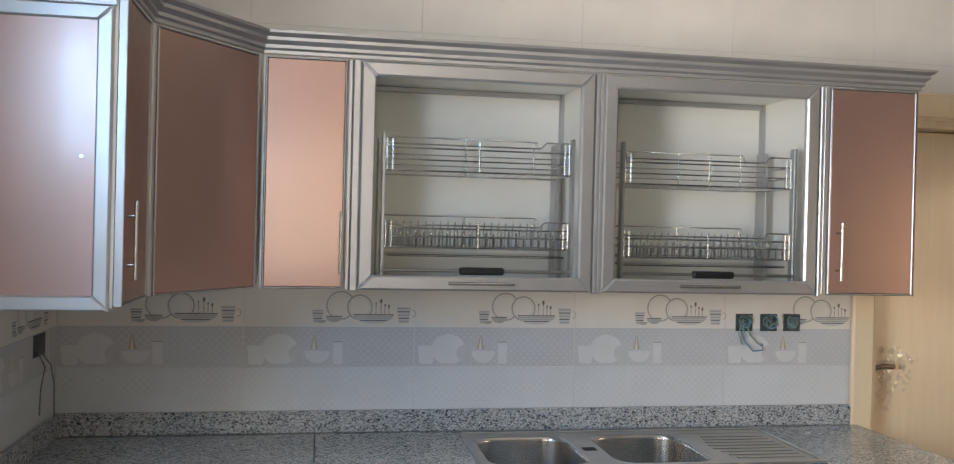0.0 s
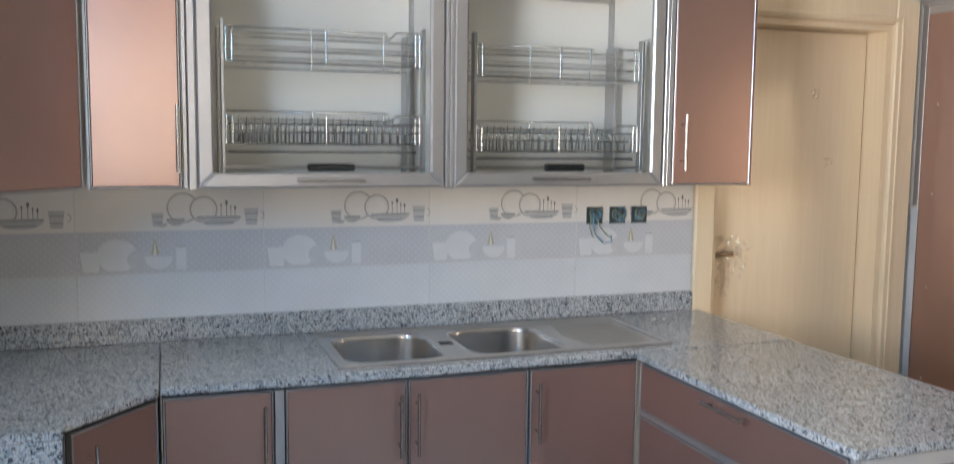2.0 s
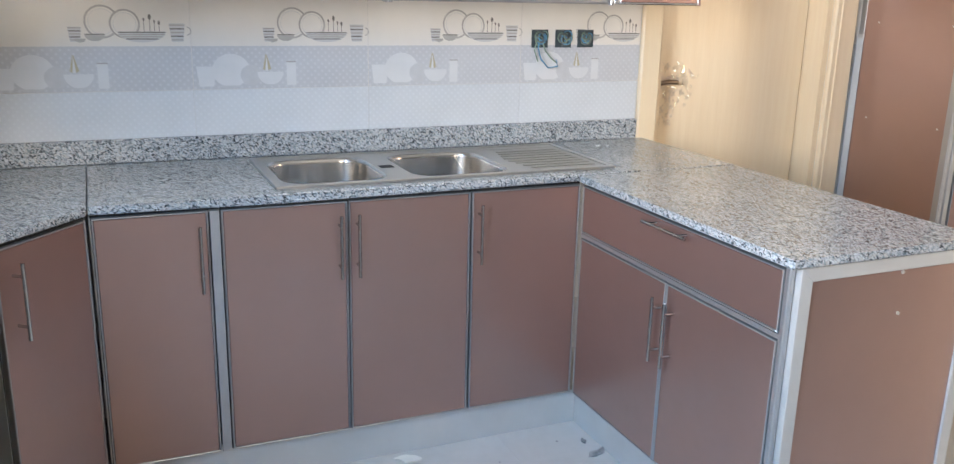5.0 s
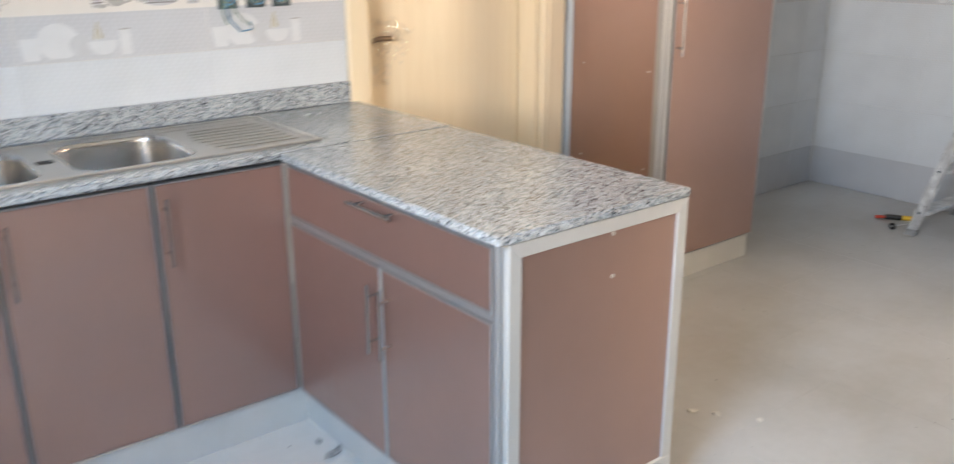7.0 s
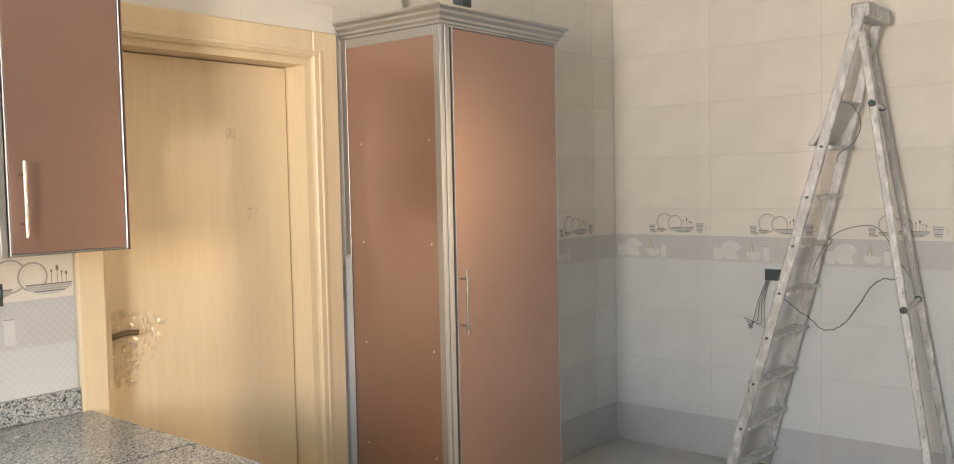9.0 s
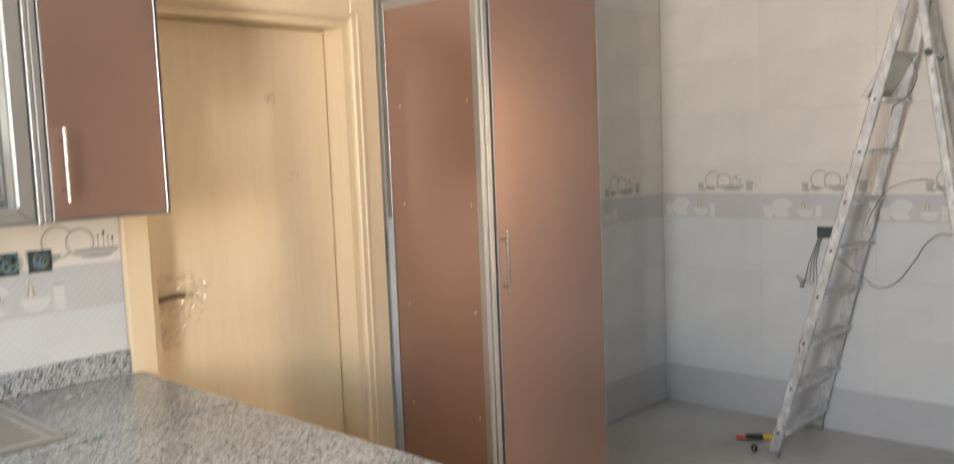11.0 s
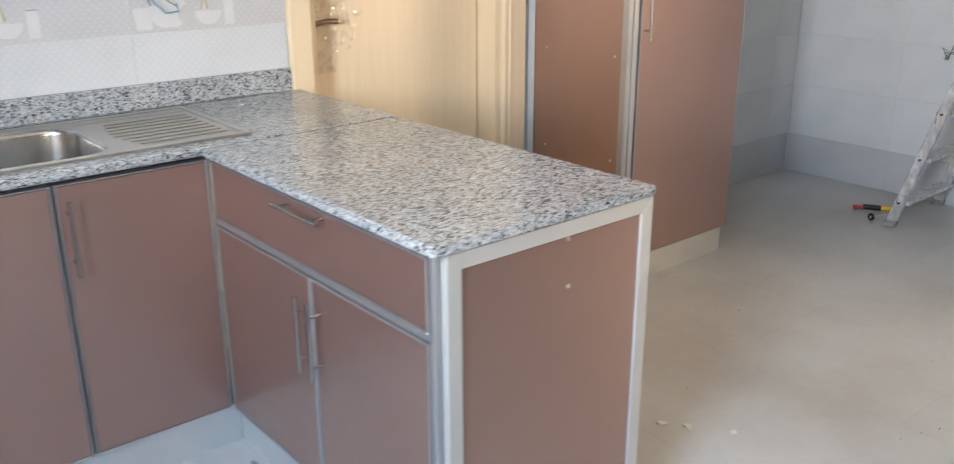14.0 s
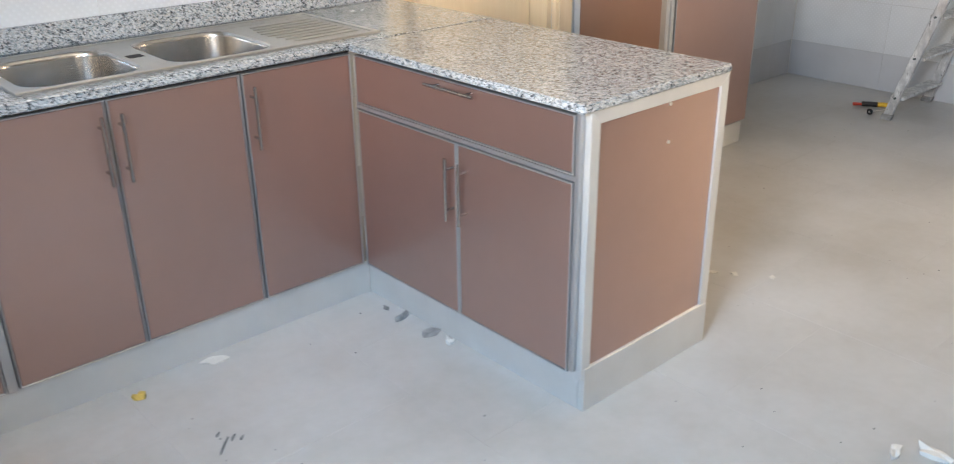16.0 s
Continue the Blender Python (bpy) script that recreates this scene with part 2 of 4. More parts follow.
def tube(bm, pts, r, seg=7, caps=True):
    """A round bar along points."""
    pts = [Vector(p) for p in pts]
    rings, side = [], None
    for i, p in enumerate(pts):
        d = (pts[min(i + 1, len(pts) - 1)] - pts[max(i - 1, 0)]).normalized()
        if side is None:
            side = d.orthogonal().normalized()
        side = (side - d * side.dot(d)).normalized()
        up = d.cross(side)
        rings.append([bm.verts.new(p + r * (math.cos(2 * math.pi * k / seg) * side + math.sin(2 * math.pi * k / seg) * up)) for k in range(seg)])
    for a, b in zip(rings, rings[1:]):
        for k in range(seg):
            f = bm.faces.new((a[k], a[(k + 1) % seg], b[(k + 1) % seg], b[k]))
            f.smooth = True
    if caps:
        bm.faces.new([bm.verts.new(v.co) for v in rings[0][::-1]])
        bm.faces.new([bm.verts.new(v.co) for v in rings[-1]])
    return bm


def prism(bm, poly, z0, z1, bevel=0.0):
    """A slab with the given outline in plan."""
    lo = [bm.verts.new((x, y, z0)) for x, y in poly]
    hi = [bm.verts.new((x, y, z1)) for x, y in poly]
    n = len(poly)
    fs = [bm.faces.new(lo[::-1]), bm.faces.new(hi)]
    fs += [bm.faces.new((lo[i], lo[(i + 1) % n], hi[(i + 1) % n], hi[i])) for i in range(n)]
    bmesh.ops.recalc_face_normals(bm, faces=fs)
    if bevel:
        bmesh.ops.bevel(bm, geom=list({e for f in fs for e in f.edges}), offset=bevel, segments=2, affect="EDGES")
    return bm


def mesh_of(name, bm, *mats):
    me = bpy.data.meshes.new(name)
    bm.normal_update()
    bm.to_mesh(me)
    bm.free()
    for m in mats:
        me.materials.append(m)
    return me


def part(name, bm, material, parent, label=""):
    ob = new(name, mesh_of(name, bm, material))
    ob.parent = parent
    return tagged(ob, label)


def thing(name, m, label, category, group="", kind=""):
    ob = new(name)
    ob.empty_display_size = 0.1
    ob.matrix_world = m
    return tagged(ob, label, category, group, kind)


def solid(name, bm, material, label, category, m=None, group="", kind=""):
    ob = new(name, mesh_of(name, bm, *(material if isinstance(material, tuple) else (material,))))
    if m is not None:
        ob.matrix_world = m
    return tagged(ob, label, category, group, kind)


def ring_frame(x0, x1, z0, z1, w, y0, y1, bevel=0.0015):
    """Four mitred bars round a rectangle that faces -y."""
    bm = bmesh.new()
    o, i = [(x0, z0), (x1, z0), (x1, z1), (x0, z1)], [(x0 + w, z0 + w), (x1 - w, z0 + w), (x1 - w, z1 - w), (x0 + w, z1 - w)]
    for k in range(4):
        q = [o[k], o[(k + 1) % 4], i[(k + 1) % 4], i[k]]
        a = [bm.verts.new((x, y0, z)) for x, z in q]
        b = [bm.verts.new((x, y1, z)) for x, z in q]
        fs = [bm.faces.new(a), bm.faces.new(b[::-1])] + [bm.faces.new((a[(j + 1) % 4], a[j], b[j], b[(j + 1) % 4])) for j in range(4)]
        bmesh.ops.recalc_face_normals(bm, faces=fs)
        if bevel:
            es = [e for e in fs[0].edges]
            bmesh.ops.bevel(bm, geom=es, offset=bevel, segments=1, affect="EDGES")
    return bm


def bar_handle(parent, p, length, upright=True, out=0.032):
    """A round bar handle with two posts; p is its middle on the face."""
    bm = bmesh.new()
    x, y, z = p
    u = Vector((0, 0, 1)) if upright else Vector((1, 0, 0))
    c = Vector((x, y - out, z))
    tube(bm, [c - u * length / 2, c + u * length / 2], 0.0052, 10)
    for s in (-1, 1):
        q = c + u * s * (length / 2 - 0.034)
        tube(bm, [q, q + Vector((0, out, 0))], 0.0042, 8)
    return part("handle", bm, HANDLE, parent, "brushed steel bar handle")


def cab_door(parent, x0, x1, z0, z1, handle=None, name="door", y=0.0):
    """A copper sheet door with a slim aluminium edge; it fills x0..x1, z0..z1 and faces -y."""
    g = 0.0024
    back = ((x0, y + 0.0192, z0), (x1, y + 0.0198, z1))
    x0, x1, z0, z1 = x0 + g, x1 - g, z0 + g, z1 - g
    door = part(name, blocks(((x0 + 0.006, y + 0.0025, z0 + 0.006), (x1 - 0.006, y + 0.018, z1 - 0.006)), bevel=0.001), COPPER, parent)
    part("edge_profile", ring_frame(x0, x1, z0, z1, 0.0044, y, y + 0.019), ALU, door, "slim aluminium edge profile")
    # added dark sheet behind the door, stands for the shade in its gaps
    part("gasket", blocks(back), GAP, door, "thin dark sheet for the shade in the gaps round the door")
    if handle:
        hx, hz, length, upright, *out = handle
        bar_handle(door, (hx, y, hz), length, upright, *out)
    return door


def carcass(parent, w, d, z0, z1, mat=ALU_DULL, y=0.02, top=True):
    """The box behind the doors: sides, bottom, top and back boards."""
    t = 0.016
    zs = z1 if top else 0.66
    part("body", blocks(((0, y, z0), (t, d, zs)), ((w - t, y, z0), (w, d, zs)), ((t, y, z0), (w - t, d, z0 + t)), ((t, y, z1 - t), (w - t, d if top else y + 0.03, z1)),
                        ((t, d - 0.006, z0 + t), (w - t, d, zs - t))), mat, parent)


# ---- setting ----
YB, YE, XL, XR, YR, CEIL = 3.215, 3.280, -0.845, 5.48, -3.6, 2.78
G = 0.0015
DX0, DX1, DZ = 2.172, 3.072, 2.110
XS = 3.60  # the wall steps back here, behind the tall cabinet
wall_north = solid("wall_north", blocks(((XL - 0.2, YB + G, 0), (DX0, YB + 0.22, CEIL)), ((DX1, YB + G, 0), (XS, YB + 0.22, CEIL)), ((XS, YE + G, 0), (XR + 0.2, YB + 0.22, CEIL)), ((DX0, YB + G, DZ), (DX1, YB + 0.22, CEIL))),
                   GROUT, "tiled kitchen wall behind the sink and door", "wall", kind="structure")
RY0, RY1, RZ0, RZ1 = -0.85, 0.55, 0.08, 2.20
wall_east = solid("wall_east", blocks(((XR + G, YR - 0.2, 0), (XR + 0.2, RY0, CEIL)), ((XR + G, RY1, 0), (XR + 0.2, YE + G, CEIL)), ((XR + G, RY0, 0), (XR + 0.2, RY1, RZ0)), ((XR + G, RY0, RZ1), (XR + 0.2, RY1, CEIL))),
                  GROUT, "tiled wall behind the step ladder", "wall", kind="structure")
WY0, WY1, WZ0, WZ1 = 0.15, 1.05, 1.15, 2.45
wall_west = solid("wall_west", blocks(((XL - 0.2, YR - 0.2, 0), (XL - G, WY0, CEIL)), ((XL - 0.2, WY1, 0), (XL - G, YB + G, CEIL)), ((XL - 0.2, WY0, 0), (XL - G, WY1, WZ0)), ((XL - 0.2, WY0, WZ1), (XL - G, WY1, CEIL))),
                  GROUT, "tiled wall with a window over the low worktop", "wall", kind="structure")
BX0, BX1, BZ0, BZ1 = -0.80, 0.50, 1.05, 2.6
wall_south = solid("wall_south", blocks(((XL - G, YR - 0.2, 0), (BX0, YR, CEIL)), ((BX1, YR - 0.2, 0), (XR + G, YR, CEIL)), ((BX0, YR - 0.2, 0), (BX1, YR, BZ0)), ((BX0, YR - 0.2, BZ1), (BX1, YR, CEIL))),
                   WALLP, "plain painted wall with a window", "wall", kind="structure")
solid("ceiling", blocks(((XL - 0.2, YR - 0.2, CEIL + 0.001), (XR + 0.2, YB + 0.22, CEIL + 0.2))), PAINT, "plain white painted ceiling", "ceiling", kind="structure")
floor = solid("floor", blocks(((XL - 0.2, YR - 0.2, -0.2), (XR + 0.2, YB + 0.9, -0.0008))), FLOOR, "dusty pale floor tiles", "floor", kind="structure")
solid("lobby_wall", blocks(((DX0 - 0.5, YB + 0.92, 0), (DX1 + 0.5, YB + 1.0, CEIL))), PAINT, "plain wall behind the closed door", "wall", kind="structure")


def window(name, m, w, h):
    """A white framed window with two panes; w along x, h along z, facing -y."""
    win = thing(name, m, "white framed two-pane window", "window", kind="structure")
    part("window_frame", ring_frame(0, w, 0, h, 0.05, 0.02, 0.07, 0.003), PAINT, win)
    part("mullion", blocks(((w / 2 - 0.025, 0.025, 0.05), (w / 2 + 0.025, 0.065, h - 0.05)), bevel=0.003), PAINT, win)
    for a, b in ((0.05, w / 2 - 0.025), (w / 2 + 0.025, w - 0.05)):
        part("pane", blocks(((a, 0.042, 0.05), (b, 0.047, h - 0.05))), GLASS, win).visible_shadow = False


window("window_1", pose(XL - 0.1, WY0, WZ0, 0, 0, 90), WY1 - WY0, WZ1 - WZ0)
window("window_2", pose(XR + 0.1, RY1, RZ0, 0, 0, -90), RY1 - RY0, RZ1 - RZ0)

window("window_3", pose(BX1, YR - 0.1, BZ0, 0, 0, 180), BX1 - BX0, BZ1 - BZ0)

# the panelled door
door_1 = thing("door_1", pose(0, 0, 0), "closed pale maple door still wrapped in clear film", "door", kind="structure")
AX0, AX1, AZ = 2.085, 3.194, 2.215
for nm, a, b in (("architrave", (AX0, YB - 0.02, 0), (DX0 + 0.004, YB + 0.006, AZ)), ("architrave", (DX1 - 0.004, YB - 0.02, 0), (AX1, YB + 0.006, AZ)),
                 ("architrave", (DX0 + 0.004, YB - 0.018, DZ - 0.004), (DX1 - 0.004, YB + 0.006, AZ))):
    part(nm, blocks((a, b), bevel=0.006), WOOD, door_1)
part("architrave_bead", blocks(((DX1 + 0.022, YB - 0.026, 0), (DX1 + 0.04, YB - 0.019, AZ - 0.08)), ((DX0 - 0.03, YB - 0.026, AZ - 0.098), (DX1 + 0.022, YB - 0.017, AZ - 0.08)), bevel=0.003), WOOD, door_1)
part("jamb", blocks(((DX0 - 0.004, YB + 0.006, 0), (DX0 + 0.03, YB + 0.2, DZ))), WOOD, door_1)
part("jamb", blocks(((DX1 - 0.03, YB + 0.006, 0), (DX1 + 0.004, YB + 0.2, DZ))), WOOD, door_1)
part("head_jamb", blocks(((DX0 + 0.03, YB + 0.006, DZ - 0.03), (DX1 - 0.03, YB + 0.2, DZ + 0.004))), WOOD, door_1)
leaf = part("door_leaf", blocks(((DX0 + 0.034, 3.335, 0.006), (DX1 - 0.036, 3.375, DZ - 0.034)), bevel=0.002), WRAPPED, door_1)
bm = bmesh.new()
tube(bm, [(2.232, 3.335, 1.105), (2.232, 3.292, 1.105)], 0.0085, 10)
tube(bm, [(2.224, 3.292, 1.100), (2.250, 3.288, 1.108), (2.285, 3.287, 1.114), (2.332, 3.289, 1.111)], 0.010, 10)
part("lever", bm, LEVER, leaf, "bronze lever handle")
bm = bmesh.new()
tube(bm, [(2.236, 3.335, 1.105), (2.236, 3.327, 1.105)], 0.024, 18)
tube(bm, [(2.236, 3.335, 0.99), (2.236, 3.328, 0.99)], 0.020, 18)
part("rosette", bm, LEVER, leaf, "round lever rosettes")
rf = random.Random(4)


def film(x0, z0, w, h, nx, nz, lift, drop):
    """A crumpled patch of the clear film that wraps the door."""
    bm = bmesh.new()
    g = [[bm.verts.new((x0 + w * (i + rf.uniform(-0.3, 0.3)) / nx, 3.3345 - (0 if i in (0, nx) or k in (0, nz) else rf.uniform(0, lift)), z0 + h * (k + rf.uniform(-0.3, 0.3)) / nz)) for k in range(nz + 1)] for i in range(nx + 1)]
    for i in range(nx):
        for k in range(nz):
            if rf.random() > drop:
                bm.faces.new((g[i][k], g[i + 1][k], g[i + 1][k + 1], g[i][k + 1]))
    bmesh.ops.triangulate(bm, faces=bm.faces[:])
    ob = part("film_crease", bm, CRUMPLED, leaf, "crumpled clear protective film")
    ob.visible_shadow = False


film(2.235, 1.09, 0.16, 0.10, 15, 10, 0.011, 0.35)
film(2.255, 0.92, 0.10, 0.17, 9, 14, 0.011, 0.45)
film(2.34, 1.00, 0.10, 0.16, 8, 10, 0.005, 0.7)
for i in range(3):
    film(rf.uniform(2.3, 2.95), rf.uniform(0.92, 1.95), 0.05, 0.04, 5, 4, 0.004, 0.5)

# ---- worktops ----
def slab(name, poly, z0, z1, label):
    return solid(name, prism(bmesh.new(), poly, z0, z1, 0.004), GRANITE, label, "worktop")


SX0, SX1, SY0, SY1 = 0.520, 1.660, 2.664, 3.138
bm = bmesh.new()
for q in ([(0.0185, 2.6005), (SX0 + 0.012, 2.6005), (SX0 + 0.012, 3.196), (0.0185, 3.196)], [(SX1 - 0.012, 2.6005), (2.108, 2.6005), (2.108, 3.196), (SX1 - 0.012, 3.196)],
          [(SX0 + 0.012, 2.6005), (SX1 - 0.012, 2.6005), (SX1 - 0.012, SY0 + 0.012), (SX0 + 0.012, SY0 + 0.012)], [(SX0 + 0.012, SY1 - 0.012), (SX1 - 0.012, SY1 - 0.012), (SX1 - 0.012, 3.196), (SX0 + 0.012, 3.196)]):
    prism(bm, q, 0.878, 0.9)
bmesh.ops.remove_doubles(bm, verts=bm.verts[:], dist=1e-5)
edge = [e for e in bm.edges if abs(e.verts[0].co.y - 2.6005) < 1e-4 and abs(e.verts[1].co.y - 2.6005) < 1e-4 and abs(e.verts[0].co.z - e.verts[1].co.z) < 1e-4 and len(e.link_faces) == 2]
bmesh.ops.bevel(bm, geom=edge, offset=0.005, segments=2, affect="EDGES")
solid("sink_worktop", bm, GRANITE, "speckled grey granite worktop cut out for the sink", "worktop")
slab("corner_worktop", [(XL + 0.002, 3.196), (0.0145, 3.196), (0.0145, 2.592), (-0.196, 2.345), (-0.196, 2.292), (XL + 0.002, 2.292)], 0.878, 0.9, "speckled grey granite corner worktop with a cut-off front")
pen_top = slab("peninsula_worktop", [(1.484, 1.610), (2.108, 1.610), (2.108, 2.5965), (1.484, 2.5965)], 0.876, 0.899, "speckled grey granite worktop on the peninsula")
# dark filler added so the open seam reads as shaded
part("seam_seal", blocks(((1.486, 2.5967, 0.878), (2.106, 2.6000, 0.8982))), GAP, pen_top, "dark strip for the shade in the seam between the two slabs")
slab("low_worktop", [(XL + 0.002, 0.35), (-0.196, 0.35), (-0.196, 2.289), (XL + 0.002, 2.289)], 0.755, 0.787, "lower granite worktop beside the corner")
solid("worktop_riser", blocks(((XL + 0.002, 2.293, 0.789), (-0.197, 2.313, 0.877)), bevel=0.002), GRANITE, "granite riser between two worktop levels", "worktop")
solid("upstand", blocks(((XL + 0.021, 3.197, 0.9005), (2.082, YB - 0.0005, 0.978)), bevel=0.002), GRANITE, "granite upstand along the tiled wall", "upstand")
solid("upstand", blocks(((XL + 0.001, 2.295, 0.9005), (XL + 0.02, YB - 0.0005, 0.978)), bevel=0.002), GRANITE, "granite upstand in the dark corner", "upstand")

# ---- base cabinets ----
FY, KZ, DT = 2.608, 0.124, 0.872
BASE = "base cabinets under the granite worktop"


def base_unit(name, m, w, d, label, doors, fillers=(), drawers=(), z1=DT, top=True):
    u = thing(name, m, label, "cabinet", BASE)
    carcass(u, w, d, KZ, z1, top=top)
    for x0, x1, za, zb, h in doors:
        cab_door(u, x0, x1, za, zb - (0.004 if zb == z1 else 0), h)
    # near-black strip paints the shadow line between worktop and fronts
    part("shadow_gap", blocks(((0.001, 0.010, z1 - 0.0045), (w - 0.001, 0.0188, z1 - 0.0005))), GAP, u, "dark strip for the shade under the worktop")
    for x0, x1 in fillers:
        part("filler_strip", blocks(((x0, 0.002, KZ), (x1, 0.0095, z1 - 0.006)), bevel=0.001), ALU, u, "aluminium filler strip")
    for x0, x1, za, zb, h in drawers:
        cab_door(u, x0, x1, za, zb - 0.006, h, "drawer")
    return u


x = 0.017
base_unit("base_cabinet", pose(x, FY, 0), 0.336, 0.55, "copper base cabinet with one door and aluminium filler", [(0.004, 0.306, KZ, DT, (0.278, 0.733, 0.193, True))], [(0.308, 0.335)])
x = 0.354
base_unit("base_cabinet", pose(x, FY, 0), 0.758, 0.55, "copper double-door cabinet under the sink", [(0, 0.364, KZ, DT, (0.336, 0.733, 0.193, True)), (0.364, 0.757, KZ, DT, (0.390, 0.733, 0.193, True))], top=False)
x = 1.113
base_unit("base_cabinet", pose(x, FY, 0), 0.388, 0.55, "copper single-door base cabinet in the inner corner", [(0.001, 0.3875, KZ, DT, (0.024, 0.733, 0.193, True))], top=False)
pen = base_unit("peninsula_cabinet", pose(1.500, 2.600, 0, 0, 0, -90), 0.95, 0.59, "copper peninsula cabinet with drawer and two doors",
                [(0.001, 0.494, KZ, 0.688, (0.480, 0.546, 0.195, True)), (0.494, 0.947, KZ, 0.688, (0.538, 0.546, 0.195, True))], drawers=[(0.001, 0.947, 0.704, DT, (0.50, 0.846, 0.205, False))])
part("drawer_rail", blocks(((0.0, 0.004, 0.6895), (0.950, 0.019, 0.7025)), bevel=0.001), ALU, pen, "aluminium rail under the drawer")
part("corner_post", blocks(((0.949, 0.0, 0.134), (0.967, 0.017, 0.8755)), bevel=0.003), ALU, pen, "rounded aluminium corner post")
# end panel of the peninsula, facing -y
ep = part("end_panel", blocks(((0.955, 0.050, 0.12), (0.977, 0.580, 0.86))), COPPER, pen, "copper end panel")
bm = ring_frame(0.0185, 0.607, 0.105, 0.8755, 0.036, 0, 0.022)
bmesh.ops.transform(bm, matrix=Matrix(((0, -1, 0, 0.984), (1, 0, 0, 0), (0, 0, 1, 0), (0, 0, 0, 1))), verts=bm.verts[:])
bmesh.ops.recalc_face_normals(bm, faces=bm.faces[:])
part("panel_frame", bm, ALU_DULL, ep, "wide aluminium frame of the end panel")
part("end_plinth", blocks(((0.964, 0.0300, 0.0), (0.9855, 0.6075, 0.140)), bevel=0.0015), ALU_DULL, ep, "aluminium plinth of the end panel")
for sx, sz in ((0.343, 0.832), (0.347, 0.725)):
    bm = bmesh.new()
    tube(bm, [(0.972, sx, sz), (0.980, sx, sz)], 0.005, 10)
    part("screw", bm, SCREW, ep, "bare screw head")

solid("toe_kick", blocks(((0.017, 2.628, 0), (1.530, 2.642, 0.1235)), bevel=0.001), ALU_DULL, "smudged aluminium toe kick under the sink cabinets", "toe kick")
solid("toe_kick", blocks(((1.530, 1.637, 0), (1.544, 2.6275, 0.1235)), bevel=0.001), ALU_DULL, "aluminium toe kick of the peninsula", "toe kick")
# cut-off corner and left run
a0, a1 = Vector((-0.186, 2.362, 0)), Vector((0.014, 2.604, 0))
dl, dang = (a1 - a0).length, math.degrees(math.atan2(a1.y - a0.y, a1.x - a0.x))
u = base_unit("corner_cabinet", pose(a0.x, a0.y, 0, 0, 0, dang), dl, 0.3, "copper corner cabinet with a slanted door", [(0.002, dl - 0.003, KZ, DT, (0.05, 0.730, 0.195, True))])
part("plinth", blocks(((0.0, 0.024, 0), (dl, 0.038, 0.1235))), ALU_DULL, u)
u = base_unit("low_cabinet", pose(-0.218, 0.37, 0, 0, 0, 90), 1.91, 0.58, "low copper base cabinets under the window", [(0.01, 0.63, KZ, 0.75, None), (0.63, 1.25, KZ, 0.75, None), (1.25, 1.87, KZ, 0.75, (1.29, 0.6, 0.2, True))], [(1.872, 1.908)], z1=0.753)
part("plinth", blocks(((0.0, 0.024, 0), (1.91, 0.038, 0.1235))), ALU_DULL, u)

# ---- sink ----
sink = thing("double_sink", pose(0, 0, 0), "stainless double-bowl sink with ribbed drainer", "sink")


def round_rect(x0, x1, y0, y1, r, n=6):
    pts = []
    for cx, cy, a in ((x1 - r, y1 - r, 0), (x0 + r, y1 - r, 90), (x0 + r, y0 + r, 180), (x1 - r, y0 + r, 270)):
        pts += [(cx + r * math.cos(radians(a + 90 * k / n)), cy + r * math.sin(radians(a + 90 * k / n))) for k in range(n + 1)]
    return pts


def loop_at(bm, pts, z):
    return [bm.verts.new((x, y, z)) for x, y in pts]


def bridge(bm, a, b, smooth=True):
    n = len(a)
    for i in range(n):
        f = bm.faces.new((a[i], a[(i + 1) % n], b[(i + 1) % n], b[i]))
        f.smooth = smooth


BOWLS = ((0.552, 0.884, 2.694, 3.072), (0.962, 1.298, 2.694, 3.072))
for bx0, bx1, by0, by1 in BOWLS:
    bm = bmesh.new()
    prev = None
    for off, z in ((0.0, 0.9052), (0.004, 0.903), (0.007, 0.897), (0.0075, 0.890), (0.0115, 0.742), (0.014, 0.730), (0.022, 0.716), (0.04, 0.708), (0.06, 0.707)):
        cur = loop_at(bm, round_rect(bx0 + off, bx1 - off, by0 + off, by1 - off, 0.075), z)
        if prev:
            bridge(bm, cur, prev)
        prev = cur
    bm.faces.new(prev)
    bmesh.ops.recalc_face_normals(bm, faces=bm.faces[:])
    bmesh.ops.reverse_faces(bm, faces=bm.faces[:])
    bowl = part("bowl", bm, BOWL, sink, "deep polished steel bowl")
    bm = bmesh.new()
    tube(bm, [((bx0 + bx1) / 2, (by0 + by1) / 2, 0.7075), ((bx0 + bx1) / 2, (by0 + by1) / 2, 0.711)], 0.045, 20)
    part("drain", bm, CHROME, bowl, "round drain")
# deck: a raised rim, bowl surrounds and drainer
bm = bmesh.new()
zt = 0.9055
xs = [SX0 + 0.018, BOWLS[0][0], BOWLS[0][1], BOWLS[1][0], BOWLS[1][1], SX1 - 0.018]
box(bm, (xs[0], SY0 + 0.018, 0.9008), (xs[5], BOWLS[0][2], zt))
box(bm, (xs[0], BOWLS[0][3], 0.9008), (xs[5], SY1 - 0.018, zt))
box(bm, (xs[0], BOWLS[0][2], 0.9008), (xs[1], BOWLS[0][3], zt))
box(bm, (xs[2], BOWLS[0][2], 0.9008), (xs[3], BOWLS[0][3], zt))
